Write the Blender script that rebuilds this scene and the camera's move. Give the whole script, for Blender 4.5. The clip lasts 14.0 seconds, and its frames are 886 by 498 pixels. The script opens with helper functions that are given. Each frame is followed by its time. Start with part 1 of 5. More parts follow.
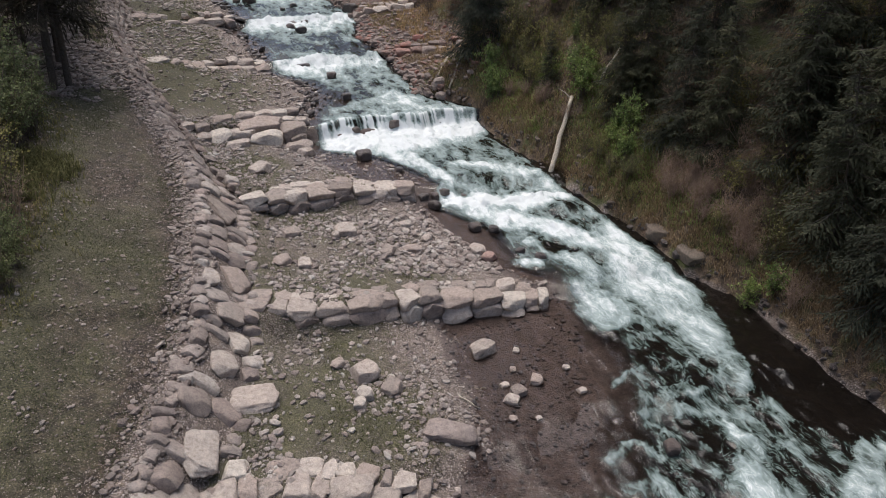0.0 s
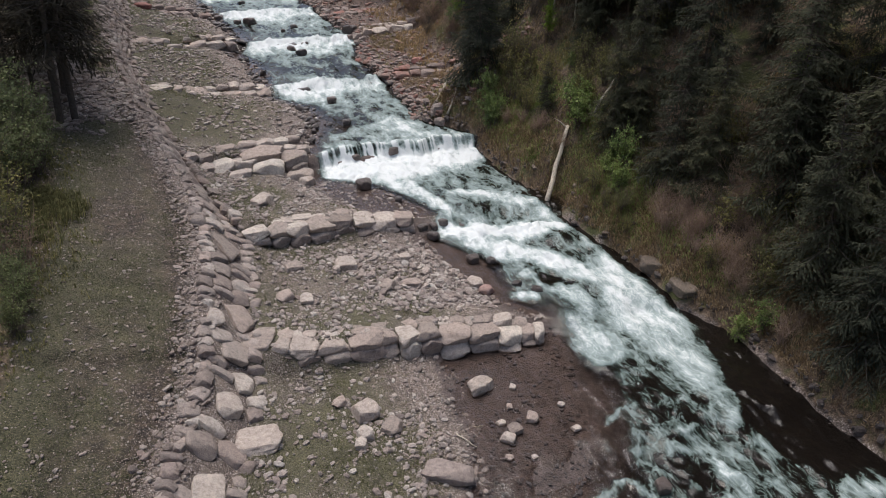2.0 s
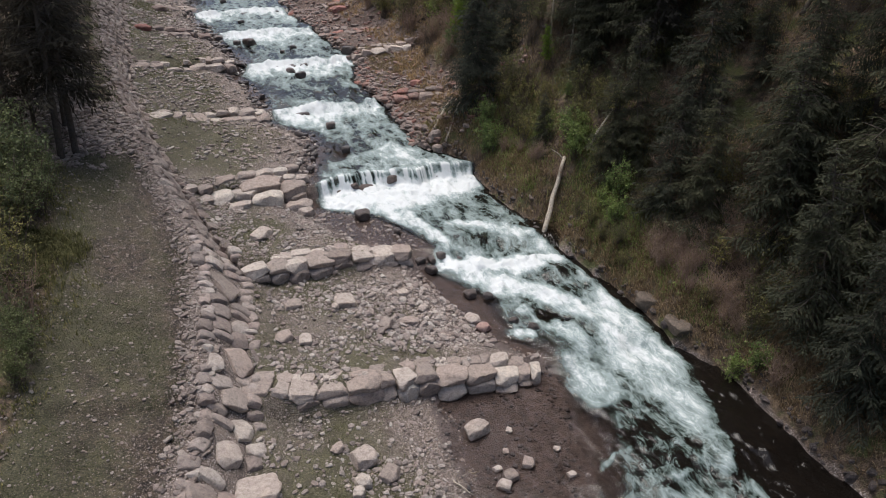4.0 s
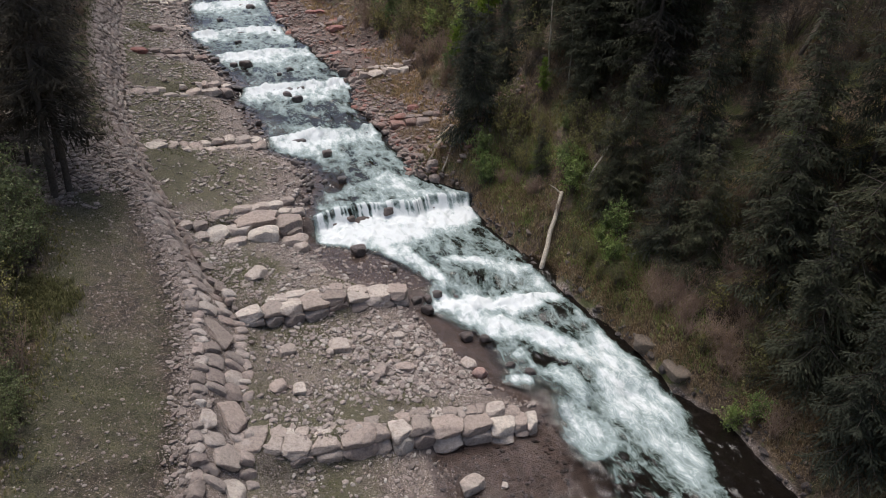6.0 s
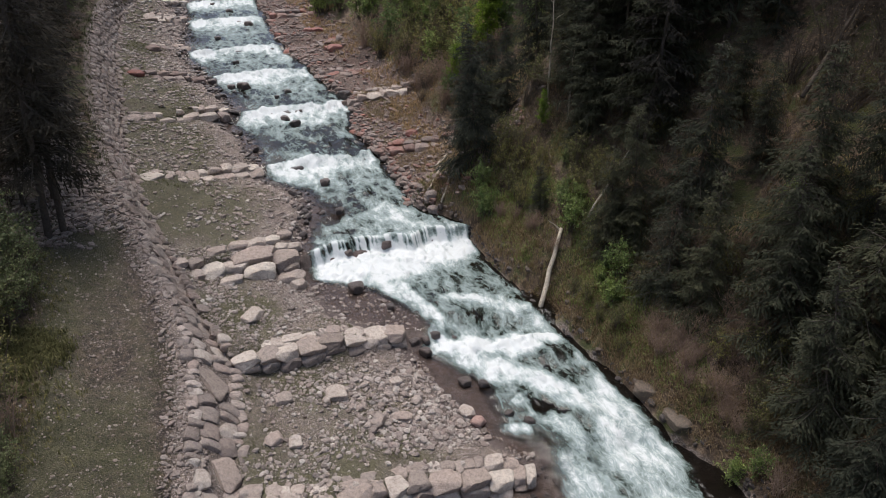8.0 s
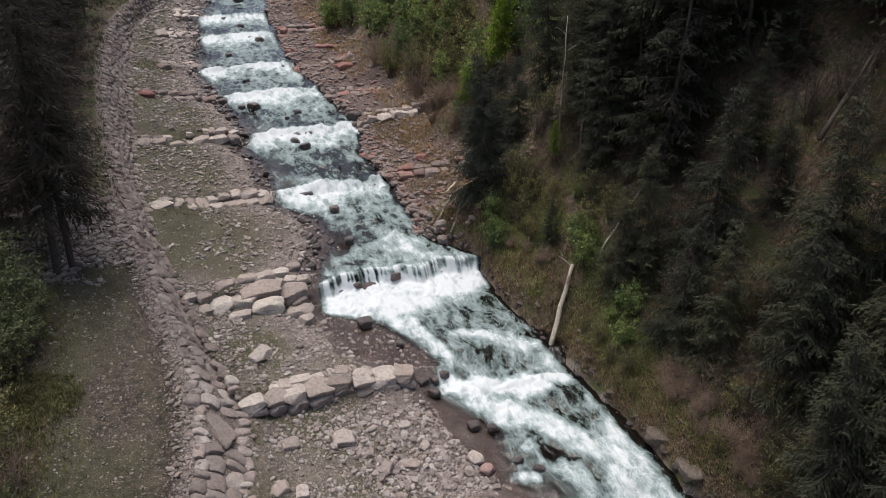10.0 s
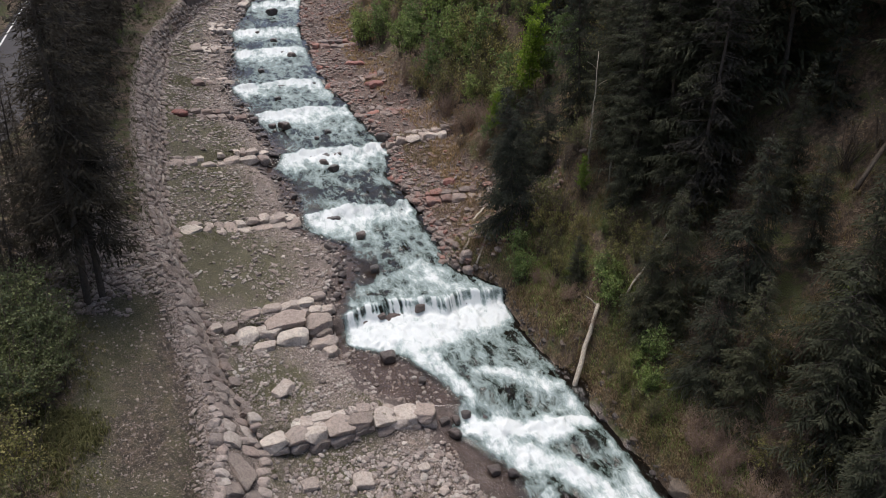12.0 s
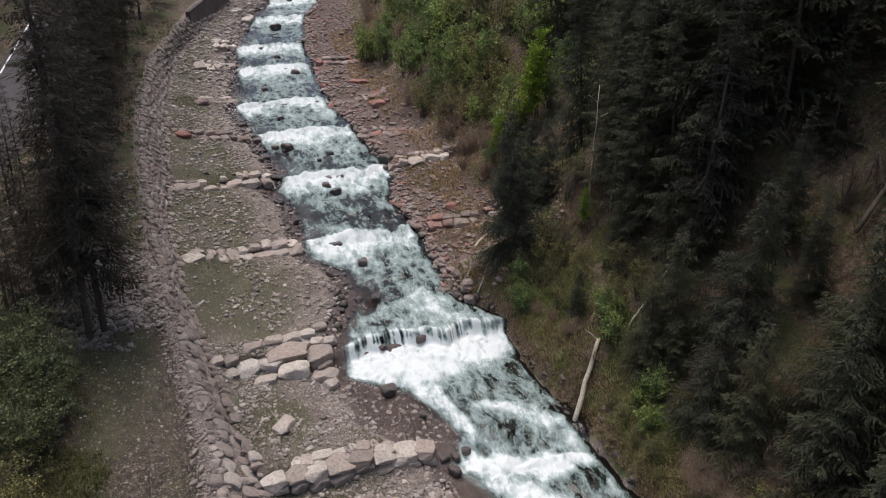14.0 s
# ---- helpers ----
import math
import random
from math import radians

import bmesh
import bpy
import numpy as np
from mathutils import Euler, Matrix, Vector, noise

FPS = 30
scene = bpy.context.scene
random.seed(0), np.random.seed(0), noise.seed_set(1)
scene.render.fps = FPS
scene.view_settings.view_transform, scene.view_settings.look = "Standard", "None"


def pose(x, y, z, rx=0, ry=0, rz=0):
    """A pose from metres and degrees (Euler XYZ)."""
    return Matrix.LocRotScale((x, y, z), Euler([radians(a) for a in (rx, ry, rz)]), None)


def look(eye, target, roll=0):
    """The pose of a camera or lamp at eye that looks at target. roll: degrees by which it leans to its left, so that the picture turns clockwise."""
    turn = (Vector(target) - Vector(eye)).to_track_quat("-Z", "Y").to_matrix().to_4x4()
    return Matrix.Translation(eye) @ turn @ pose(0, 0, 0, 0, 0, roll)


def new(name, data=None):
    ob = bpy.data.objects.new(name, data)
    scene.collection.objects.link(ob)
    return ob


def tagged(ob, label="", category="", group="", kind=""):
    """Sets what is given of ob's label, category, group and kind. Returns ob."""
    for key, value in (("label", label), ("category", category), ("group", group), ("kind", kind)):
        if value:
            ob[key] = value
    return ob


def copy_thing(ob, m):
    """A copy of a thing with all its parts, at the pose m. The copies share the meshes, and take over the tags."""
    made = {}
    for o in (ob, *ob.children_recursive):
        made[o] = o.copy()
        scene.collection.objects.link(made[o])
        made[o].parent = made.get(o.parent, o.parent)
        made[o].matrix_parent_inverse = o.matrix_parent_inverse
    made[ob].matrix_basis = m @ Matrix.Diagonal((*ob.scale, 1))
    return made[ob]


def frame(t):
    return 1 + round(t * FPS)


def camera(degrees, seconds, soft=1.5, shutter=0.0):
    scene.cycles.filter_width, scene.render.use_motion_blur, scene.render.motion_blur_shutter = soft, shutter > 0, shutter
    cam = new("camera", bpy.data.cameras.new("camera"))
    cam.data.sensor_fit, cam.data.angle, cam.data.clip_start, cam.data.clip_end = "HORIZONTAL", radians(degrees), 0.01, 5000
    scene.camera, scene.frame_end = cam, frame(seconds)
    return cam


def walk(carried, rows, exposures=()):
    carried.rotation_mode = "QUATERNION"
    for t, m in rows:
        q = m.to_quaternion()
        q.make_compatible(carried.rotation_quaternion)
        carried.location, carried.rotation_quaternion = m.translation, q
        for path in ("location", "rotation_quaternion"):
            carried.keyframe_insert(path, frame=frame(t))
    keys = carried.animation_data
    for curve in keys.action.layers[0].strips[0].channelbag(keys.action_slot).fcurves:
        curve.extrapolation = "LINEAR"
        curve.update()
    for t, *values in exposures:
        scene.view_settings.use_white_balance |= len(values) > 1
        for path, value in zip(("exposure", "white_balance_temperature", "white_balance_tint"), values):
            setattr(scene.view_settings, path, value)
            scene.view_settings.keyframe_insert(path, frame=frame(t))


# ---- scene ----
cam = camera(64.5, 14.0, soft=0.5)
METRES, EYE, TILT, LEAN, TURN = 10.0, 12.0, -28.0, 0.0, 0.0
ROWS = [
    (0.0, 0.0, 0.0, 0.0, 0.0, 0.0, -0.0),
    (0.5, 0.0001, -0.0148, 0.0294, -0.02, 0.06, 0.03),
    (1.0, 0.0013, -0.0295, 0.0554, -0.01, 0.11, 0.09),
    (1.5, 0.0028, -0.0448, 0.0816, -0.01, 0.15, 0.13),
    (2.0, 0.0046, -0.0564, 0.1051, -0.02, 0.19, 0.17),
    (4.5, 0.0178, -0.0791, 0.267, 0.0, 0.27, 0.3),
    (5.0, 0.0218, -0.0739, 0.3029, 0.0, 0.29, 0.32),
    (5.5, 0.0271, -0.068, 0.3436, 0.01, 0.3, 0.36),
    (6.0, 0.0293, -0.0604, 0.3803, -0.01, 0.34, 0.37),
    (6.5, 0.0327, -0.052, 0.422, 0.0, 0.35, 0.39),
    (7.0, 0.0349, -0.0462, 0.4583, -0.0, 0.37, 0.41),
    (7.5, 0.0374, -0.0394, 0.498, -0.02, 0.35, 0.42),
    (10.0, 0.0383, -0.0064, 0.6891, 0.78, 0.32, 0.07),
    (10.5, 0.0405, -0.0014, 0.7241, 1.26, 0.34, -0.18),
    (11.0, 0.0427, 0.0025, 0.7615, 1.79, 0.33, -0.43),
    (11.5, 0.0451, 0.0045, 0.7969, 2.42, 0.32, -0.77),
    (12.0, 0.0515, 0.0035, 0.8372, 3.1, 0.33, -1.15),
    (12.5, 0.056, 0.0022, 0.8724, 3.38, 0.36, -1.26),
    (13.0, 0.0599, -0.0001, 0.9076, 3.45, 0.39, -1.28),
    (13.5, 0.0621, -0.002, 0.939, 3.46, 0.43, -1.26),
    (14.0, 0.0642, -0.0036, 0.9733, 3.45, 0.45, -1.25),
]
walk(cam, [(t, pose(0, 0, EYE, TILT, LEAN, TURN) @ pose(METRES * x, METRES * y, METRES * z, 90 + pitch, roll, yaw)) for t, x, y, z, yaw, pitch, roll in ROWS],
     exposures=[(0.0, 0.25), (14.0, 0.25)])

# ---- light ----
world = bpy.data.worlds.new("overcast_sky")
scene.world = world
world.use_nodes = True
wn, wl = world.node_tree.nodes, world.node_tree.links
sky = wn.new("ShaderNodeTexSky")
sky.sky_type, sky.sun_disc = "NISHITA", False
sky.sun_elevation, sky.sun_rotation = radians(72.8), radians(-34)
sky.air_density, sky.dust_density = 1.0, 4.0
wl.new(sky.outputs[0], wn["Background"].inputs[0])
wn["Background"].inputs[1].default_value = 0.148
sun_data = bpy.data.lights.new("sun", "SUN")
sun_data.energy, sun_data.angle, sun_data.color = 2.25, radians(46), (1.0, 0.975, 0.945)
sun = new("sun", sun_data)
sun.matrix_world = look((-12, 43, 70), (0, 25, 0))

# ---- plan: s runs up the valley, c across it, both in metres ----
VALLEY = radians(21.7)
CA, SA = math.cos(VALLEY), math.sin(VALLEY)
rng = np.random.default_rng(7)


def place(s, c, z):
    return Vector((CA * c - SA * s, SA * c + CA * s, z))


def table(*pairs):
    xs, ys = [p[0] for p in pairs], [p[1] for p in pairs]
    return lambda v: np.interp(v, xs, ys)


water_level = table((-60, -6), (0, -.5), (7, .1), (10.2, .2), (10.8, .4), (15.7, .5), (16.3, .75), (22.6, 1.05), (23.3, 1.35), (29.6, 1.55),
                    (30.0, 2.15), (38.9, 2.6), (39.6, 2.95), (46.6, 3.6), (47.2, 3.95), (53.6, 4.45), (54.2, 4.75), (60, 5.0), (60.6, 5.3),
                    (68.6, 5.85), (69.2, 6.2), (74.7, 6.6), (75.3, 6.95), (83.7, 7.7), (84.3, 8.1), (90.6, 8.5), (91.2, 9.2), (130, 12.5), (500, 45))
bank_level = table((-60, -6), (0, -.45), (8, .2), (16, .75), (23, 1.35), (30, 2.0), (39.4, 2.9), (47, 3.85), (54, 4.65), (60.5, 5.25), (69, 6.1), (75, 6.85), (84, 8), (91, 9), (130, 12.5), (500, 45))
edge_left = table((-10, 4), (8, 4.2), (9.4, 4.3), (11, 5.3), (12.5, 5.8), (14.6, 6.1), (16, 6.3), (16.4, 9.8), (17.7, 8.9), (20.2, 8.2), (22.7, 7.9),
                  (24, 7.3), (25.5, 6), (27, 5.6), (28.7, 5.1), (31, 5.6), (34, 6.6), (36.5, 6.7), (38.1, 5.3), (44, 5), (46, 4.4), (48, 5.3),
                  (52, 4.3), (60, 3), (66.5, 3.6), (74, 3.9), (84, 6.5), (91, 9), (140, 22))
edge_fast = table((-10, 6), (8.7, 6.7), (10, 7.5), (11.6, 8.6), (13.6, 9.3), (15.4, 10.1), (16.4, 10), (17.7, 9.2), (20.2, 9.4), (22.7, 8.2),
                  (24, 8.9), (27, 7.6), (28.7, 5.4), (31, 5.8), (34, 7.1), (36.5, 6.9), (38.1, 5.4), (44, 5.1), (46, 4.5), (48, 5.4), (52, 4.4), (60, 3.1), (66.5, 3.7), (74, 4), (84, 6.6), (91, 9.1), (140, 22))
edge_right = table((-10, 17), (8.5, 15.35), (10.9, 15.1), (12.6, 15.35), (14.2, 15.15), (15.8, 14.65), (20, 14.4), (23, 14.15), (25, 13.7), (27, 13.5), (30, 13.6), (32.7, 11.9), (39, 12.2),
                   (43, 11.5), (46.5, 12.6), (50, 12.0), (55, 11.4), (59, 10.6), (66, 10.7), (75, 11), (84, 12.5), (90, 15), (140, 28))
wall_foot = table((-10, -3.5), (8, -2), (11, -.9), (13, .2), (15.5, .8), (17, 1.1), (21, 1.5), (23, 1.6), (25, 1.1), (30, .15), (35, -.7), (40, -1.3),
                  (48, -1.4), (58, -1.5), (71, -.8), (77, 1.3), (88, 5.5), (140, 17))
wall_crest = table((-10, -5), (8, -3), (10, -2), (13, -1), (15, -.3), (18, .2), (22, .5), (25, .3), (29, -.4), (34, -1.2), (40, -1.9), (46.5, -2.45),
                   (56, -2.6), (65, -2.2), (75, .1), (88, 3.5), (140, 15))
wall_height = table((0, .8), (10, .85), (18, .9), (22, 1.0), (26, 1.35), (32, 1.35), (38, 1.1), (45, 1.25), (54, 1.6), (140, 2.0))
left_rise = table((0, 0), (2.4, .42), (4, .9), (7, 1.5), (13, 1.9), (18, 4.5), (60, 40), (300, 150))
road_line = table((-60, -34), (20, -20), (45, -12.5), (60, -10.3), (80, -10.2), (95, -8), (130, 2), (200, 30))
road_level = table((-60, -1), (20, 5.2), (45, 6.7), (60, 8.0), (80, 10.2), (130, 15.5), (500, 48))
flat_lift = table((16.1, 0), (16.6, .18), (19, .08), (22.8, 0), (23.35, .42), (29.3, .40), (30.4, .22), (36, .28), (46, .32), (60, .2), (110, .15))
foot_lift = table((14, 0), (20, .14), (32, .18), (37.5, .5), (45, .45), (53, .7), (70, .5), (110, .2))
steep_rise = table((0, 0), (.08, .25), (.3, .5), (.7, 1.1), (1.2, 1.6), (2.0, 2.3), (3.5, 4.0), (8, 9.2), (20, 21), (40, 38), (300, 170))
gentle_rise = table((0, .05), (1.0, .25), (4.0, .55), (5.5, 1.3), (9, 4.6), (20, 15), (40, 32), (300, 160))

LATTICE = rng.random((256, 256))


def value_noise(x, y):
    xi, yi = np.floor(x).astype(int), np.floor(y).astype(int)
    fx, fy = x - xi, y - yi
    fx, fy = fx * fx * (3 - 2 * fx), fy * fy * (3 - 2 * fy)
    a, b = LATTICE[xi % 256, yi % 256], LATTICE[(xi + 1) % 256, yi % 256]
    d, e = LATTICE[xi % 256, (yi + 1) % 256], LATTICE[(xi + 1) % 256, (yi + 1) % 256]
    return (a + (b - a) * fx) * (1 - fy) + (d + (e - d) * fx) * fy


def fbm(x, y, octaves=4):
    total, amp = 0, 0.5
    for k in range(octaves):
        total = total + amp * (value_noise(x * 2 ** k + 17.3 * k, y * 2 ** k + 5.1 * k) - 0.5)
        amp *= 0.5
    return total


def step(a, b, v):
    w = np.clip((v - a) / (b - a), 0, 1)
    return w * w * (3 - 2 * w)


def ground_height(s, c):
    s, c = np.asarray(s, float), np.asarray(c, float)
    zw, cf, ck = water_level(s), wall_foot(s), wall_crest(s)
    cl, cr = edge_left(s) + .7 * fbm(s * 1.3, s * 0 + 3, 3), edge_right(s) + .5 * fbm(s * 1.1, s * 0 + 9, 3)
    fast = edge_fast(s)
    flat = zw + .03 + .08 * (cl - c) + .05 * np.minimum(1, np.maximum(cl - c, 0)) + .22 * fbm(s * .5, c * .5) + flat_lift(s) * step(.2, 1.8, cl - c)
    foot = bank_level(s) + .08 + .6 * step(0, 1, (cl - cf) / 8) + foot_lift(s)
    flat = flat + (foot - (zw + .03 + .08 * (cl - c))) * (1 - step(0, 1.2 + 2.0 * step(33, 37, s), c - cf)) * .85
    wall = foot + wall_height(s) * np.clip((cf - c) / np.maximum(cf - ck, .2), 0, 1)
    bank = foot + wall_height(s) + left_rise(np.maximum(ck - c, 0)) + .25 * fbm(s * .35, c * .35) * step(0, 2, ck - c)
    on_road = 1 - step(3.1, 4.6, np.abs(c - road_line(s)))
    bank = bank * (1 - on_road) + road_level(s) * on_road
    r = c - cr
    near = 1 - step(30.5, 37, s)
    right = zw + near * steep_rise(np.maximum(r, 0)) + (1 - near) * gentle_rise(np.maximum(r, 0)) + 1.2 * fbm(s * .3, c * .3) * step(1.5, 5, r) + .35 * fbm(s * 1.2, c * 1.2) * step(.2, 1, r) - .85 * np.exp(-((s - 23.7) / 1.0) ** 2 - ((c - 14.6) / .8) ** 2)
    bed = zw - .06 - .4 * step(0, 1.2, c - fast) * step(0, .5, cr - c) + .10 * fbm(s * 1.1, c * 1.1)
    z = np.where(c < ck, bank, np.where(c < cf, wall, np.where(c < cl, flat, np.where(c < cr, bed, right))))
    return z


# ---- materials ----
def material(name):
    m = bpy.data.materials.new(name)
    m.use_nodes = True
    return m, m.node_tree.nodes, m.node_tree.links, m.node_tree.nodes["Principled BSDF"]


def node(nodes, links, kind, inputs=(), **settings):
    n = nodes.new(kind)
    for k, v in settings.items():
        setattr(n, k, v)
    for k, v in inputs:
        if isinstance(v, bpy.types.NodeSocket):
            links.new(v, n.inputs[k])
        else:
            n.inputs[k].default_value = v
    return n


def ramp(nodes, links, fac, stops):
    n = nodes.new("ShaderNodeValToRGB")
    elements = n.color_ramp.elements
    elements.remove(elements[1])
    elements[0].position, elements[0].color = stops[0][0], (*stops[0][1], 1)
    for p, shade in stops[1:]:
        elements.new(p).color = (*shade, 1)
    links.new(fac, n.inputs[0])
    return n.outputs[0]


def noise_node(nodes, links, scale, detail=4, rough=.6, vector=None):
    if vector is None:
        vector = node(nodes, links, "ShaderNodeTexCoord").outputs["Object"]
    return node(nodes, links, "ShaderNodeTexNoise", [("Vector", vector), ("Scale", scale), ("Detail", detail), ("Roughness", rough)]).outputs["Fac"]


def mix_colour(nodes, links, fac, a, b, blend="MIX"):
    n = nodes.new("ShaderNodeMix")
    n.data_type, n.blend_type = "RGBA", blend
    for k, v in ((0, fac), (6, a), (7, b)):
        if isinstance(v, bpy.types.NodeSocket):
            links.new(v, n.inputs[k])
        else:
            n.inputs[k].default_value = (*v, 1) if k else v
    return n.outputs[2]


def relief(nodes, links, bsdf, height, strength, distance):
    b = node(nodes, links, "ShaderNodeBump", [("Height", height), ("Strength", strength), ("Distance", distance)])
    links.new(b.outputs[0], bsdf.inputs["Normal"])


def stone_material(name, stops, island=False, tint=(.31, .25, .22), rough=.85, scale=1.0):
    m, ns, ls, bsdf = material(name)
    if island:
        rnd = node(ns, ls, "ShaderNodeNewGeometry").outputs["Random Per Island"]
    else:
        rnd = node(ns, ls, "ShaderNodeObjectInfo").outputs["Random"]
    base = ramp(ns, ls, rnd, stops)
    coord = node(ns, ls, "ShaderNodeNewGeometry").outputs["Position"]
    big = noise_node(ns, ls, 2.2 * scale, 5, .65, coord)
    mid = noise_node(ns, ls, 9 * scale, 8, .72, coord)
    fine = noise_node(ns, ls, 45 * scale, 5, .7, coord)
    stain = ramp(ns, ls, big, [(.38, (0, 0, 0)), (.66, (1, 1, 1))])
    col = mix_colour(ns, ls, .5, base, mix_colour(ns, ls, stain, base, tint))
    patchy = ramp(ns, ls, mid, [(.3, (.55, .53, .52)), (.48, (.95, .95, .95)), (.7, (1.25, 1.24, 1.22))])
    col = mix_colour(ns, ls, 1.0, col, patchy, "MULTIPLY")
    speck = ramp(ns, ls, fine, [(.32, (.7, .7, .7)), (.68, (1.25, 1.23, 1.2))])
    col = mix_colour(ns, ls, 1.0, col, speck, "MULTIPLY")
    fine = node(ns, ls, "ShaderNodeMath", [(0, mid), (1, fine)], operation="ADD").outputs[0]
    ls.new(col, bsdf.inputs["Base Color"])
    bsdf.inputs["Roughness"].default_value = rough
    relief(ns, ls, bsdf, fine, .7, .05)
    return m


PINK_STONE = [(0, (0.148, 0.121, 0.11)), (0.14, (0.413, 0.364, 0.337)), (0.28, (0.266, 0.217, 0.196)), (0.42, (0.512, 0.465, 0.432)), (0.56, (0.354, 0.288, 0.261)), (0.7, (0.197, 0.167, 0.156)), (0.85, (0.453, 0.404, 0.371)), (1, (0.591, 0.556, 0.512))]
RUST_STONE = [(0, (.15, .11, .095)), (.12, (.27, .10, .075)), (.25, (.20, .15, .13)), (.6, (.26, .215, .195)), (.85, (.13, .10, .092)), (1, (.20, .115, .095))]
WET_STONE = [(0, (.05, .042, .042)), (.5, (.085, .07, .065)), (1, (.12, .09, .08))]
mat_stone = stone_material("pink_grey_porphyry", PINK_STONE)
PALE_STONE = [(k, (.10 + a * .82, .083 + b * .81, .072 + c * .78)) for k, (a, b, c) in PINK_STONE]
mat_pale = stone_material("pale_fitted_porphyry", PALE_STONE)
mat_gravel = stone_material("pink_grey_gravel", [(k, (a * .86, b * .85, c * .84)) for k, (a, b, c) in PINK_STONE], island=True, scale=2)
DULL = [(k, (a * .64, b * .61, c * .59)) for k, (a, b, c) in PINK_STONE]
mat_facing = stone_material("dull_facing_stone", DULL, island=True, scale=2)
mat_block = stone_material("dull_facing_block", [(k, (a * .84, b * .82, c * .80)) for k, (a, b, c) in PINK_STONE])
mat_rust = stone_material("rusty_gravel", RUST_STONE, island=True, scale=2)
mat_rust_block = stone_material("rust_red_porphyry", RUST_STONE)
mat_ledge = stone_material("brown_ledge_rock", [(0, (.07, .055, .045)), (.5, (.13, .10, .085)), (1, (.19, .155, .135))], island=True, tint=(.06, .045, .03))
mat_rock = stone_material("brown_bank_rock", [(0, (.11, .085, .068)), (.5, (.15, .118, .096)), (1, (.19, .155, .13))], tint=(.06, .05, .03))
mat_wet = stone_material("wet_dark_rock", WET_STONE, rough=.35, tint=(.06, .04, .035))

# ground: gravel, track, forest floor and wet silt by weights laid on the sheet
mat_ground, ns, ls, bsdf = material("ground")
pos = node(ns, ls, "ShaderNodeNewGeometry").outputs["Position"]
n_big = noise_node(ns, ls, .55, 6, .62, pos)
n_mid = noise_node(ns, ls, 5.0, 6, .7, pos)
n_fine = noise_node(ns, ls, 34, 6, .75, pos)
pebbles = node(ns, ls, "ShaderNodeTexVoronoi", [("Vector", pos), ("Scale", 21.0), ("Randomness", 1.0)])
grit = node(ns, ls, "ShaderNodeTexVoronoi", [("Vector", pos), ("Scale", 55.0), ("Randomness", 1.0)])
gravel_col = ramp(ns, ls, n_mid, [(.37, (.045, .034, .026)), (.5, (.100, .077, .061)), (.65, (.18, .144, .118))])
def pebbly(base, cells, most, stops):
    """Single pebbles bedded in dirt: some of the cells carry a stone of their own shade."""
    sep = node(ns, ls, "ShaderNodeSeparateColor", [(0, cells.outputs["Color"])])
    shade = ramp(ns, ls, sep.outputs[0], stops)
    there = node(ns, ls, "ShaderNodeMath", [(0, sep.outputs[1]), (1, most)], operation="LESS_THAN").outputs[0]
    core = node(ns, ls, "ShaderNodeMapRange", [("Value", cells.outputs["Distance"]), ("From Min", .52), ("From Max", .34)]).outputs[0]
    both_ = node(ns, ls, "ShaderNodeMath", [(0, there), (1, core)], operation="MULTIPLY").outputs[0]
    return mix_colour(ns, ls, both_, base, shade)


PEBBLE = [(0, (.16, .12, .105)), (.4, (.30, .24, .215)), (.8, (.40, .34, .31)), (1, (.52, .47, .44))]
gravel_col = pebbly(gravel_col, grit, .7, PEBBLE)
gravel_col = pebbly(gravel_col, pebbles, .6, PEBBLE)
track_col = ramp(ns, ls, n_mid, [(.37, (.020, .014, .0095)), (.5, (.046, .033, .022)), (.63, (.098, .071, .050))])
track_col = pebbly(track_col, grit, .22, PEBBLE)
track_col = pebbly(track_col, pebbles, .07, PEBBLE)
grass_col = ramp(ns, ls, n_fine, [(.36, (.032, .030, .015)), (.5, (.070, .066, .034)), (.64, (.13, .118, .068))])
floor_col = ramp(ns, ls, n_mid, [(.34, (.038, .026, .018)), (.48, (.090, .062, .042)), (.6, (.18, .128, .086)), (.75, (.27, .20, .14))])
moss_col = ramp(ns, ls, n_fine, [(.3, (.03, .036, .012)), (.7, (.10, .105, .035))])
silt_col = ramp(ns, ls, n_mid, [(.3, (.060, .045, .040)), (.7, (.145, .112, .102))])


def weight(name):
    return node(ns, ls, "ShaderNodeAttribute", attribute_name=name).outputs["Fac"]


def patch(w, noise_value, lo, hi):
    add = node(ns, ls, "ShaderNodeMath", [(0, w), (1, noise_value)], operation="ADD")
    return node(ns, ls, "ShaderNodeMapRange", [("Value", add.outputs[0]), ("From Min", lo), ("From Max", hi)]).outputs[0]


mottle = noise_node(ns, ls, 1.3, 7, .7, pos)
col = mix_colour(ns, ls, patch(weight("track"), mottle, .85, 1.2), gravel_col, track_col)
grass_fac = node(ns, ls, "ShaderNodeMath", [(0, patch(weight("grass"), mottle, .70, 1.25)), (1, .9)], operation="MULTIPLY").outputs[0]
col = mix_colour(ns, ls, grass_fac, col, grass_col)
rust_col = pebbly(ramp(ns, ls, n_mid, [(.28, (.040, .028, .021)), (.5, (.080, .055, .042)), (.75, (.13, .094, .075))]), pebbles, .55, RUST_STONE)
rust_col = pebbly(rust_col, grit, .5, RUST_STONE)
col = mix_colour(ns, ls, patch(weight("rust"), mottle, .85, 1.2), col, rust_col)
floor_mix = mix_colour(ns, ls, patch(n_big, mottle, .98, 1.12), floor_col, moss_col)
col = mix_colour(ns, ls, patch(weight("forest"), mottle, .8, 1.15), col, floor_mix)
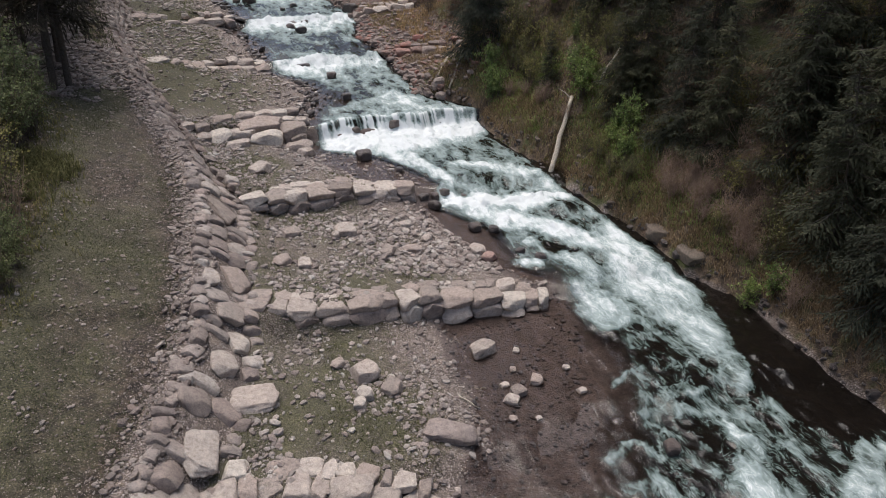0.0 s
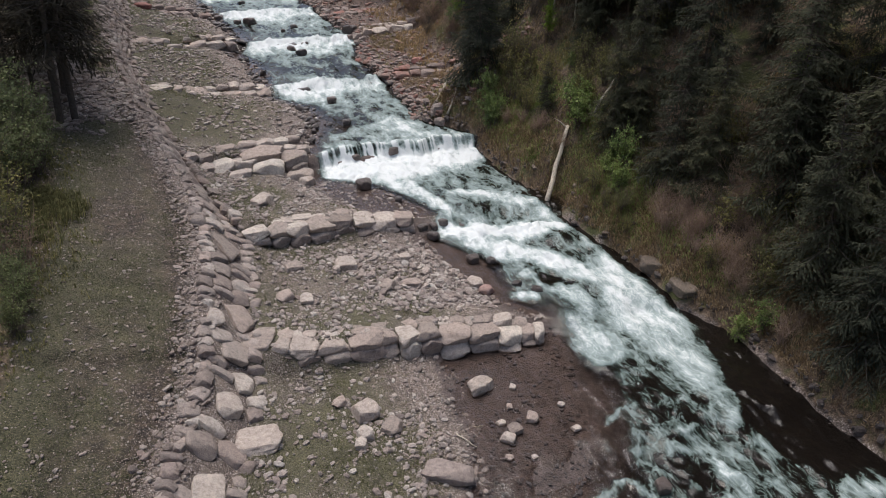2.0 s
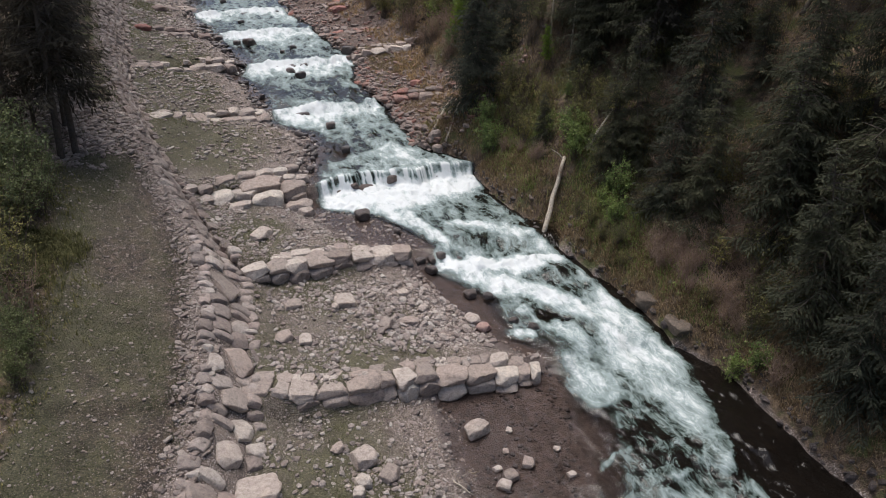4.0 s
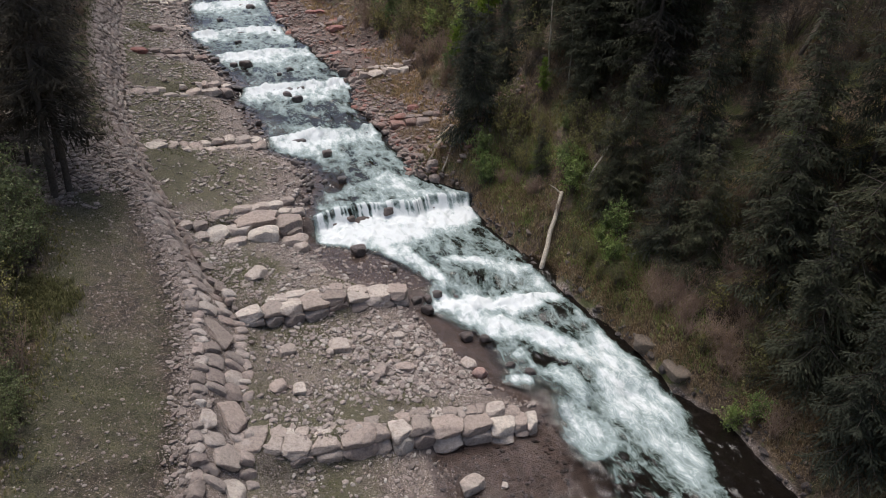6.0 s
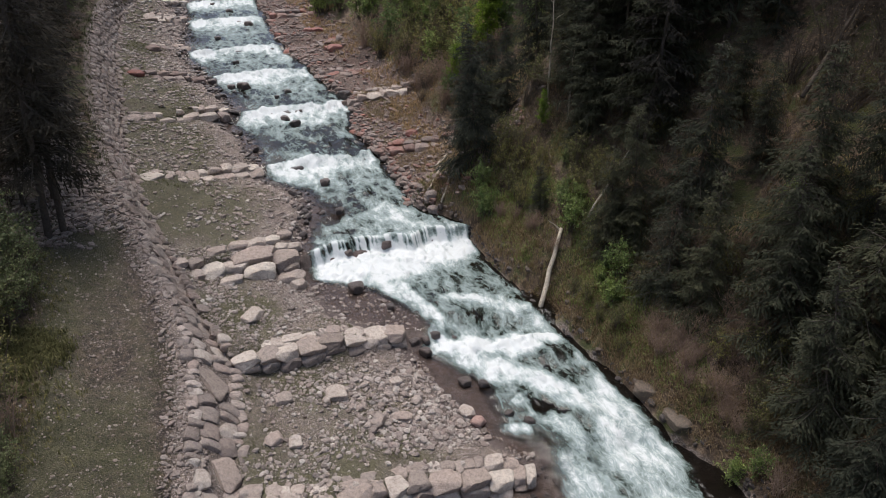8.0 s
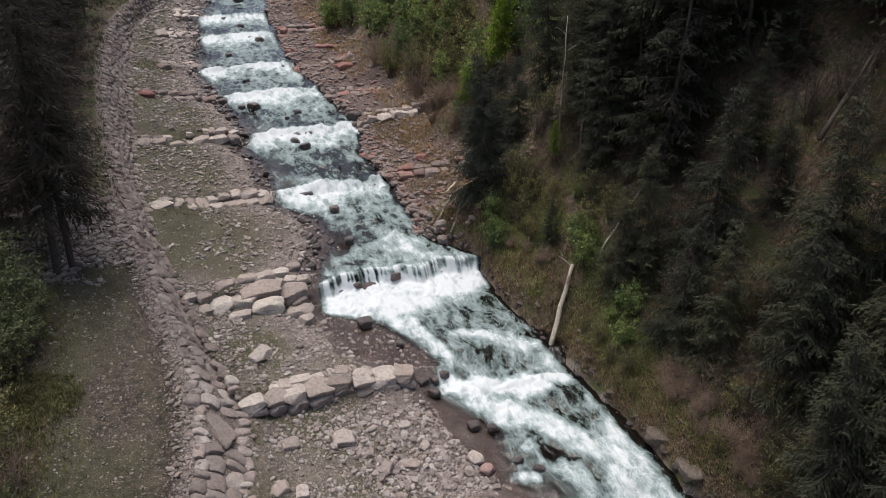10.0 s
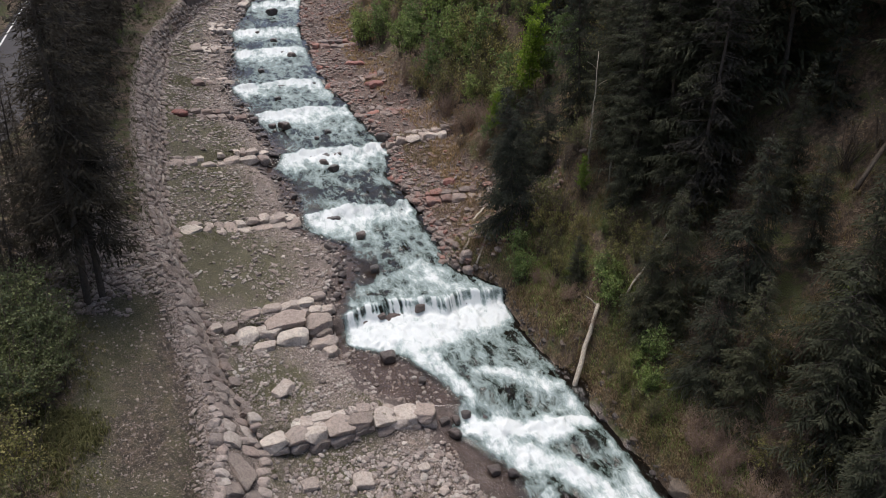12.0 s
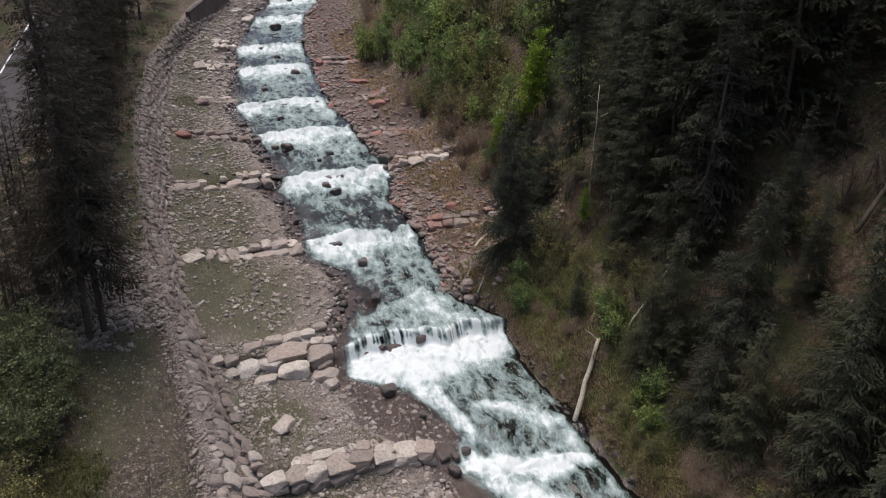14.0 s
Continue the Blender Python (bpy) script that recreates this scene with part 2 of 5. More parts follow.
col = mix_colour(ns, ls, patch(weight("silt"), mottle, .85, 1.1), col, silt_col)
col = mix_colour(ns, ls, 1.0, col, ramp(ns, ls, n_fine, [(.28, (.5, .5, .5)), (.72, (1.5, 1.5, 1.5))]), "MULTIPLY")
col = mix_colour(ns, ls, 1.0, col, ramp(ns, ls, mottle, [(.32, (.66, .64, .62)), (.5, (1, 1, 1)), (.68, (1.28, 1.27, 1.22))]), "MULTIPLY")
ls.new(col, bsdf.inputs["Base Color"])
bsdf.inputs["Roughness"].default_value = .92
h1 = node(ns, ls, "ShaderNodeMath", [(0, pebbles.outputs["Distance"]), (1, -.8)], operation="MULTIPLY").outputs[0]
h2 = node(ns, ls, "ShaderNodeMath", [(0, h1), (1, n_fine)], operation="ADD").outputs[0]
relief(ns, ls, bsdf, h2, .8, .05)

# water: clear dark water that whitens with the foam carried on it
mat_water, ns, ls, bsdf = material("rushing_water")
flow = node(ns, ls, "ShaderNodeAttribute", attribute_name="flow").outputs["Vector"]
foam = node(ns, ls, "ShaderNodeAttribute", attribute_name="foam").outputs["Fac"]
deep = node(ns, ls, "ShaderNodeAttribute", attribute_name="deep").outputs["Fac"]
f1 = noise_node(ns, ls, 1.7, 5, .55, flow)
f2 = noise_node(ns, ls, 6.0, 5, .55, flow)
f2h = node(ns, ls, "ShaderNodeMath", [(0, f2), (1, .36)], operation="MULTIPLY").outputs[0]
f3 = noise_node(ns, ls, 22.0, 4, .6, flow)
f3h = node(ns, ls, "ShaderNodeMath", [(0, f3), (1, .06)], operation="MULTIPLY").outputs[0]
f2h = node(ns, ls, "ShaderNodeMath", [(0, f2h), (1, f3h)], operation="ADD").outputs[0]
fsum = node(ns, ls, "ShaderNodeMath", [(0, f1), (1, f2h)], operation="ADD").outputs[0]
fsum = node(ns, ls, "ShaderNodeMath", [(0, fsum), (1, -.71)], operation="ADD").outputs[0]
fsum = node(ns, ls, "ShaderNodeMath", [(0, fsum), (1, 1.6)], operation="MULTIPLY").outputs[0]
cover = node(ns, ls, "ShaderNodeMath", [(0, fsum), (1, foam)], operation="ADD").outputs[0]
thread = node(ns, ls, "ShaderNodeTexNoise", [("Vector", flow), ("Scale", 3.6), ("Detail", 4.0), ("Roughness", .55), ("Distortion", 1.2)]).outputs["Fac"]
off = node(ns, ls, "ShaderNodeMath", [(0, thread), (1, .5)], operation="SUBTRACT").outputs[0]
off = node(ns, ls, "ShaderNodeMath", [(0, off)], operation="ABSOLUTE").outputs[0]
line = node(ns, ls, "ShaderNodeMapRange", [("Value", off), ("From Min", .045), ("From Max", 0.0), ("To Max", .26)]).outputs[0]
line = node(ns, ls, "ShaderNodeMath", [(0, line), (1, deep)], operation="MULTIPLY").outputs[0]
cover = node(ns, ls, "ShaderNodeMath", [(0, cover), (1, line)], operation="ADD").outputs[0]
warp = node(ns, ls, "ShaderNodeTexNoise", [("Vector", flow), ("Scale", 1.6), ("Detail", 3.0)]).outputs["Color"]
bent = node(ns, ls, "ShaderNodeMix", [(0, .35), (4, flow), (5, warp)], data_type="VECTOR").outputs[1]
net = node(ns, ls, "ShaderNodeTexVoronoi", [("Vector", bent), ("Scale", 2.6)], feature="DISTANCE_TO_EDGE").outputs["Distance"]
lace = node(ns, ls, "ShaderNodeMapRange", [("Value", net), ("From Min", .13), ("From Max", 0.0), ("To Max", .30)]).outputs[0]
band = node(ns, ls, "ShaderNodeMapRange", [("Value", cover), ("From Min", -.18), ("From Max", .22)]).outputs[0]
fade = node(ns, ls, "ShaderNodeMapRange", [("Value", cover), ("From Min", .62), ("From Max", .22)]).outputs[0]
lace = node(ns, ls, "ShaderNodeMath", [(0, lace), (1, band)], operation="MULTIPLY").outputs[0]
lace = node(ns, ls, "ShaderNodeMath", [(0, lace), (1, fade)], operation="MULTIPLY").outputs[0]
cover = node(ns, ls, "ShaderNodeMath", [(0, cover), (1, lace)], operation="ADD").outputs[0]
white = node(ns, ls, "ShaderNodeMapRange", [("Value", cover), ("From Min", -.04), ("From Max", 1.04)]).outputs[0]
water_col = ramp(ns, ls, white, [(0, (.007, .0055, .0045)), (.12, (.030, .041, .035)), (.32, (.098, .130, .122)), (.58, (.25, .305, .30)), (.8, (.43, .48, .475)), (1, (.60, .625, .625))])
ls.new(water_col, bsdf.inputs["Base Color"])
rough_value = node(ns, ls, "ShaderNodeMapRange", [("Value", white), ("From Min", 0), ("From Max", .6), ("To Min", .10), ("To Max", .75)]).outputs[0]
ls.new(rough_value, bsdf.inputs["Roughness"])
bsdf.inputs["IOR"].default_value = 1.33
relief(ns, ls, bsdf, fsum, .9, .08)
bump = bsdf.inputs["Normal"].links[0].from_node
rough_bump = node(ns, ls, "ShaderNodeMapRange", [("Value", white), ("From Min", 0), ("From Max", .35), ("To Min", .3), ("To Max", .55)]).outputs[0]
ls.new(rough_bump, bump.inputs["Strength"])
clear = node(ns, ls, "ShaderNodeBsdfTransparent", [("Color", (.80, .76, .74, 1))])
gloss = node(ns, ls, "ShaderNodeBsdfGlossy", [("Roughness", .12), ("Normal", bsdf.inputs["Normal"].links[0].from_socket)])
fres = node(ns, ls, "ShaderNodeFresnel", [("IOR", 1.33), ("Normal", bsdf.inputs["Normal"].links[0].from_socket)])
shallow = node(ns, ls, "ShaderNodeMixShader", [(0, fres.outputs[0]), (1, clear.outputs[0]), (2, gloss.outputs[0])])
dense = node(ns, ls, "ShaderNodeMath", [(0, deep), (1, white)], operation="MAXIMUM").outputs[0]
both = node(ns, ls, "ShaderNodeMixShader", [(0, dense), (1, shallow.outputs[0]), (2, bsdf.outputs[0])])
ls.new(both.outputs[0], ns["Material Output"].inputs[0])


def leaf_material(name, stops, rough=.6):
    m, ns, ls, bsdf = material(name)
    rnd = node(ns, ls, "ShaderNodeNewGeometry").outputs["Random Per Island"]
    own = node(ns, ls, "ShaderNodeObjectInfo").outputs["Random"]
    col = ramp(ns, ls, rnd, stops)
    col = mix_colour(ns, ls, 1.0, col, ramp(ns, ls, own, [(0, (.72, .76, .8)), (1, (1.25, 1.2, 1.0))]), "MULTIPLY")
    ls.new(col, bsdf.inputs["Base Color"])
    bsdf.inputs["Roughness"].default_value = rough
    bsdf.inputs["Specular IOR Level"].default_value = .05
    through_ = node(ns, ls, "ShaderNodeBsdfTranslucent", [("Color", col)])
    leaf = node(ns, ls, "ShaderNodeMixShader", [(0, .42), (1, bsdf.outputs[0]), (2, through_.outputs[0])])
    ls.new(leaf.outputs[0], ns["Material Output"].inputs[0])
    return m


def bark_material(name, dark, light, scale=14):
    m, ns, ls, bsdf = material(name)
    n = noise_node(ns, ls, scale, 6, .7)
    ls.new(ramp(ns, ls, n, [(.3, dark), (.7, light)]), bsdf.inputs["Base Color"])
    bsdf.inputs["Roughness"].default_value = .9
    relief(ns, ls, bsdf, n, .6, .03)
    return m


mat_needles = leaf_material("spruce_needles", [(0, (.052, .057, .041)), (.5, (.059, .064, .046)), (.85, (.066, .070, .052)), (1, (.078, .078, .058))])
mat_sparse = leaf_material("thin_spruce_needles", [(0, (.042, .037, .031)), (.5, (.054, .048, .040)), (1, (.072, .063, .052))])
mat_fresh = leaf_material("fresh_spring_leaves", [(0, (.12, .17, .06)), (.5, (.20, .27, .10)), (1, (.31, .37, .16))])
mat_dull = leaf_material("dull_green_leaves", [(0, (.085, .10, .052)), (.5, (.145, .168, .088)), (1, (.235, .255, .145))])
mat_bright = leaf_material("bright_larch_needles", [(0, (.09, .15, .02)), (.5, (.17, .26, .04)), (1, (.26, .34, .07))])
mat_olive = leaf_material("olive_buds", [(0, (.10, .105, .045)), (.5, (.20, .195, .085)), (1, (.31, .28, .14))])
mat_straw = leaf_material("dry_grass", [(0, (.165, .115, .072)), (.5, (.29, .21, .135)), (1, (.43, .33, .22))], .8)
mat_verge = leaf_material("verge_grass", [(0, (.085, .085, .038)), (.5, (.15, .15, .07)), (1, (.26, .23, .12))], .8)
mat_turf = leaf_material("short_green_grass", [(0, (.055, .062, .028)), (.5, (.095, .105, .052)), (1, (.17, .16, .095))], .8)
mat_bark = bark_material("spruce_bark", (.035, .028, .022), (.11, .09, .075))
mat_twig = bark_material("bare_twigs", (.05, .04, .03), (.16, .125, .095))
mat_whip = bark_material("pinkish_bare_whips", (.16, .108, .08), (.42, .30, .23))
mat_dead = bark_material("bleached_deadwood", (.25, .21, .16), (.55, .49, .40))


# ---- mesh helpers ----
def grid_mesh(name, verts, faces, mat, smooth=True):
    """A mesh from arrays of places and of triangles or quads."""
    me = bpy.data.meshes.new(name)
    n, k = len(faces), faces.shape[1]
    me.vertices.add(len(verts))
    me.vertices.foreach_set("co", np.ascontiguousarray(verts, dtype=np.float32).ravel())
    me.loops.add(n * k)
    me.loops.foreach_set("vertex_index", np.ascontiguousarray(faces, dtype=np.int32).ravel())
    me.polygons.add(n)
    me.polygons.foreach_set("loop_start", np.arange(0, n * k, k, dtype=np.int32))
    me.polygons.foreach_set("loop_total", np.full(n, k, dtype=np.int32))
    me.polygons.foreach_set("use_smooth", np.full(n, smooth, dtype=bool))
    me.materials.append(mat)
    me.update(calc_edges=True)
    me.validate()
    return me


def sheet(rows, cols):
    i = np.arange(rows * cols).reshape(rows, cols)
    return np.stack([i[:-1, :-1], i[:-1, 1:], i[1:, 1:], i[1:, :-1]], -1).reshape(-1, 4)


def world_xyz(s, c, z):
    return np.stack([CA * c - SA * s, SA * c + CA * s, z], -1)


def attribute(me, name, values):
    a = me.attributes.new(name, "FLOAT", "POINT")
    a.data.foreach_set("value", np.ascontiguousarray(values, dtype=np.float32).ravel())


def part(name, me, parent, label="", m=None):
    ob = new(name, me)
    ob.parent = parent
    if m is not None:
        ob.matrix_basis = m
    return tagged(ob, label)


def thing(name, at, label, category, group="", kind=""):
    ob = new(name)
    ob.location = at
    ob.empty_display_size = .2
    return tagged(ob, label, category, group, kind)


# ---- the ground sheet ----
def spread(stops):
    out = []
    for (a, b, d) in stops:
        out.append(np.arange(a, b, d))
    return np.concatenate(out)


gs = spread([(-420, -60, 30), (-60, -8, 4), (-8, 4, .6), (4, 34, .2), (34, 62, .35), (62, 110, .6), (110, 180, 5), (180, 620, 40)])
gc = spread([(-420, -60, 30), (-60, -26, 3), (-26, -6, .6), (-6, 17, .17), (17, 30, .5), (30, 66, 2), (66, 430, 30)])
GS, GC = np.meshgrid(gs, gc, indexing="ij")
GZ = ground_height(GS, GC)
me = grid_mesh("ground", world_xyz(GS, GC, GZ).reshape(-1, 3), sheet(len(gs), len(gc)), mat_ground)
cl, ck, cr = edge_left(GS), wall_crest(GS), edge_right(GS)
attribute(me, "track", step(.2, 1.0, ck - GC) * (1 - step(33, 38, GS)))
on_flat = (GC > wall_foot(GS)) & (GC < cl)
grass_flat = (.56 + .16 * step(30, 36, GS) + 1.1 * fbm(GS * .45 + 3, GC * .45, 3)) * on_flat * step(.8, 3.0, cl - GC) + .5 * np.exp(-((GS - 25.8) / 1.3) ** 2 - ((GC - 2.6) / 1.0) ** 2) + .45 * np.exp(-((GS - 12.4) / 2.4) ** 2 - ((GC - 3.5) / 2.2) ** 2)
attribute(me, "grass", np.clip(grass_flat + (.50 + 1.6 * fbm(GS * .4, GC * .6 + 20, 3)) * step(.6, 1.6, ck - GC) + .4 * step(2.8, 3.8, ck - GC), 0, 1))
attribute(me, "forest", np.clip(step(3.6, 5.0, ck - GC) + .9 * step(.2, 1.0, ck - GC) * step(34, 40, GS) + 1.3 * step(-.1, .15, GC - cr) * (1 - .85 * step(30, 35, GS) * (1 - step(4, 6.5, GC - cr))), 0, 1))
attribute(me, "rust", .85 * step(.1, .5, GC - cr) * step(31, 36, GS))
attribute(me, "silt", step(-.9, .3, GC - cl + .8 * fbm(GS * .7, GC * .7)) * step(.05, .3, cr - GC))
tagged(new("ground", me), "stony valley floor of gravel, thin grass and forest litter", "ground", kind="structure")

# ---- the stream ----
ws = spread([(-40, 5, .5), (5, 34, .07), (34, 62, .12), (62, 112, .3)])
WN = 140
u = np.linspace(0, 1, WN)
WS = np.repeat(ws[:, None], WN, 1)
wl_ = table((4, 3.2), (16, 5.3), (24, 5.0), (28, 4.3), (38, 4.4), (46, 3.6), (60, 2.3), (74, 3.2), (84, 5.8), (91, 8.2), (112, 14))(ws)
wr_ = edge_right(ws) + .5
WC = wl_[:, None] + (wr_ - wl_)[:, None] * u[None, :]
WEIRS = [10.5, 16.1, 23.1, 30.0, 39.4, 47.0, 54.0, 60.4, 69.0, 75.0, 84.0, 91.0]
fastc, rightc = edge_fast(WS), edge_right(WS)
DROP = WS + 1.7 * fbm(WC * .45 + 3, WC * 0 + 7, 2) + .9 * fbm(WC * 1.7, WC * 0 + 2, 3)
inside = step(-.2, .8, WC - fastc) * step(-.1, .7 - .45 * step(23, 25, WS) + .35 * step(30.3, 33, WS), rightc - WC)
density = -.03 + .11 * step(16, 18, WS) - .02 * step(30.5, 33, WS) + .05 * step(48, 60, WS)
for w, reach, power in zip(WEIRS, (2.5, 3, 2.2, 3.0, 4.2, 3.6, 3.2, 3, 3.4, 3, 3.4, 3), (.1, .2, .3, 1.0, 1.15, 1.1, 1.1, 1.1, 1.1, 1.1, 1.1, 1.15)):
    below = w + .25 - DROP
    density = density + power * step(-.2, .25, below) * np.exp(-np.maximum(below - .6, 0) / reach * 1.3)


def ribbon(power, *points):
    """A run of white water along points of (along, across, half-width)."""
    best = np.zeros_like(WS)
    for (a0, b0, w0), (a1, b1, w1) in zip(points[:-1], points[1:]):
        da, db = a1 - a0, b1 - b0
        t = np.clip(((WS - a0) * da + (WC - b0) * db) / (da * da + db * db), 0, 1)
        gap = np.hypot(WS - a0 - t * da, WC - b0 - t * db) / (w0 + (w1 - w0) * t)
        best = np.maximum(best, np.exp(-gap ** 2.5))
    return power * .8 * best


WOBBLE_S, WOBBLE_C = WS, WC
WS, WC = WS + 1.1 * fbm(WS * .9, WC * .9 + 40, 3), WC + 1.0 * fbm(WS * .9 + 80, WC * .9, 3)
runs = [
    ribbon(1.6, (28.9, 5.9, .7), (28.6, 9.5, 1.5), (28.6, 12.9, 1.2)),
    ribbon(1.1, (28, 8.0, 1.4), (26.6, 8.8, .9), (25.3, 9.4, .55), (24.0, 9.7, .35), (22.8, 9.5, .3)),
    ribbon(.95, (25.2, 10.6, .35), (24.5, 12.3, .5), (23.3, 13.2, .55), (22.2, 13.9, .5), (19.6, 14.1, .45), (17.4, 13.8, .8), (15.4, 13.8, .9)),
    ribbon(1.45, (22.6, 8.6, .35), (22.1, 10.0, .75), (21.6, 12.2, .65), (21.3, 13.4, .5)),
    ribbon(1.15, (21.6, 10, .8), (20.4, 11.0, .65), (19.2, 11.9, .55), (18.1, 12.6, .6), (16.6, 13.3, 1.0)),
    ribbon(.85, (18.7, 10.7, .28), (17.4, 11.4, .45), (16.1, 11.6, .5)),
    ribbon(1.0, (18.0, 9.3, .3), (17.7, 9.7, .3), (17.3, 10.3, .28)),
    ribbon(1.75, (15.7, 10.4, .3), (15.2, 10.9, .85), (14.4, 10.9, .75)),
    ribbon(1.0, (16.6, 13.2, 1.2), (15.0, 13.2, 1.3), (13.6, 13.1, 1.1), (12.2, 12.8, .8), (11.2, 12.9, .6), (10.5, 12.7, .3)),
    ribbon(.8, (11.5, 9.2, .14), (12.05, 9.6, .15), (12.1, 10.4, .14)), ribbon(.75, (10.6, 9.4, .15), (10.4, 10.3, .25), (10.1, 10.8, .15)),
    ribbon(1.25, (9.55, 11.1, .22), (8.9, 11.1, .4), (8.1, 10.6, .5), (7.0, 10.2, .6)),
    ribbon(1.2, (7.9, 13.7, .3), (7.2, 13.2, .5), (6.4, 12.6, .8)), ribbon(.9, (7.6, 14.2, .2), (6.8, 14.6, .4)),
    ribbon(.75, (10.1, 7.9, .15), (9.7, 8.5, .2), (9.2, 9.0, .15)), ribbon(.8, (8.9, 8.2, .2), (8.4, 8.5, .3), (7.6, 8.8, .3)), ribbon(.8, (9.3, 7.2, .15), (8.7, 7.4, .25)),
    ribbon(.7, (9.9, 9.9, .12), (9.3, 10.2, .14)), ribbon(.7, (11.0, 10.9, .12), (10.8, 11.6, .14)),
    ribbon(.8, (38.4, 5.6, .6), (38.2, 8.8, 1.2), (36.0, 9.3, 1.2), (33.8, 10.9, .7), (32.6, 9.5, .7), (31.8, 7.4, .6)),
    ribbon(.85, (35, 10.8, .6), (33, 10.5, .9), (31.6, 10.8, 1.1), (30.5, 11.4, 1.3)), ribbon(.7, (30.7, 7.0, .8), (30.5, 9.0, .6)),
    ribbon(.5, (46.0, 5.2, .6), (46.2, 10, 1.0), (43.6, 8.5, 1.2), (41.3, 9.5, 1.0)),
]
for run in runs:
    density = np.maximum(density, run - .05)
for a, b, la, lb, k in ((20.4, 13.15, .55, .62, -1.1), (26.4, 12.3, 1.1, 1.3, -.6), (23.3, 11.5, .7, .9, -.35), (18.2, 11.3, .5, .4, -.5), (17.1, 12.9, .35, .35, -.5), (12.4, 10.6, .5, .8, -.4),
                        (10.2, 11.9, .6, .6, -.4), (12.4, 15.1, 2.6, .7, -1.9), (10.3, 14.5, 1.5, .95, -1.9), (12.9, 10.4, .6, 1.1, -.5), (9.2, 12.6, .5, .7, -.6), (26.5, 13.2, 1.6, .4, -.5), (42.5, 5.6, 1.5, .7, -.4), (40.7, 11.2, .8, .7, -.5), (33.5, 8, .7, .8, -.3)):
    density = density + k * np.exp(-((WS - a) / la) ** 2 - ((WC - b) / lb) ** 2)
WS, WC = WOBBLE_S, WOBBLE_C
lip = np.exp(-((DROP - 29.95) / .32) ** 2)
density = np.minimum(density, .66 + .46 * step(16.5, 22, WS)) - .25 * (1 - step(11.5, 17, WS)) - .22 * step(30.5, 33, WS)
fingers = step(.36, .62, .4 * value_noise(WC * 5.2 + 5, WS * .5) + .6 * value_noise(WC * 12.0, WS * .7 + 3))
density = density - (.5 + 1.1 * value_noise(WC * 1.3 + 9, WC * 0)) * np.exp(-((DROP - 29.95) / (.14 + .28 * value_noise(WC * 2.1, WC * 0 + 4))) ** 2) * fingers
density = density * inside - .5 * (1 - inside)
crests = np.clip(1 - 5.5 * np.abs(fbm(WS * 1.25 + 60, WC * 1.6, 3)), 0, 1) ** 2
lively = np.exp(-((WS - 9.8) / 2.2) ** 2 - ((WC - 10.2) / 1.9) ** 2) + .45 * step(16, 18, WS) + .3
density = density + .34 * np.clip(lively, 0, 1) * crests * inside
density = np.maximum(density, (.13 - .10 * step(30.5, 33, WS)) * step(16, 19, WS) * inside - 2 * (1 - step(.5, .9, inside)) - 2 * (1 - step(16, 19, WS)))
current = inside * step(1.4, 2.8, rightc - WC) * step(.8, 2.0, WC - fastc) * (1 - step(15.5, 16.5, WS))
density = np.where(current > .6, np.maximum(density, .01 * current), density)
churn = np.clip(density, 0, 1)
ripple = fbm(WS * .9, WC * 1.6, 5) * .30 + np.abs(fbm(WS * 2.2 + 9, WC * 3.0, 4)) * .35
WZ = water_level(DROP) + (1 - .45 * lip) * (ripple - .03) * (.15 + 1.25 * np.maximum(churn, .32 * inside)) + .10 * churn
for a, b, la, lb, k in ((20.4, 13.1, .6, .65, .3), (17.2, 12.6, .5, .4, .15), (19.2, 12.5, .5, .5, .15)):
    WZ = WZ + k * np.exp(-((WS - a) / la) ** 2 - ((WC - b) / lb) ** 2)
me = grid_mesh("stream", world_xyz(WS, WC, WZ).reshape(-1, 3), sheet(len(ws), WN), mat_water)
attribute(me, "foam", np.clip(density + .7 * (1 - .55 * step(.6, 1.0, density)) * fbm(WS * .8, WC * 1.4, 5) + step(29, 33, WS) * (1.1 * fbm(WS * .42, WC * .5 + 13, 3) - .05), -1, 1.3))
attribute(me, "deep", np.clip(np.maximum(.36 + 1.1 * density, .93 * step(.5, 2.2, WC - fastc)), 0, .97) * step(-.8, 1.2, WC - fastc) * step(-.3, .1, rightc + .2 - WC))
fl = me.attributes.new("flow", "FLOAT_VECTOR", "POINT")
fl.data.foreach_set("vector", np.stack([WS * .68 + .5 * fbm(WS, WC), WC * 1.3 + .6 * fbm(WS + 31, WC), WZ * 1.5], -1).astype(np.float32).ravel())
tagged(new("water", me), "white rushing mountain stream with dark clear pools", "water", kind="structure")


# ---- rocks ----
def unit_sphere(level):
    bm = bmesh.new()
    bmesh.ops.create_icosphere(bm, subdivisions=level, radius=1)
    v = np.array([x.co[:] for x in bm.verts])
    f = np.array([[x.index for x in face.verts] for face in bm.faces])
    bm.free()
    return v, f


SPHERES = {k: unit_sphere(k) for k in (1, 2, 3, 4)}


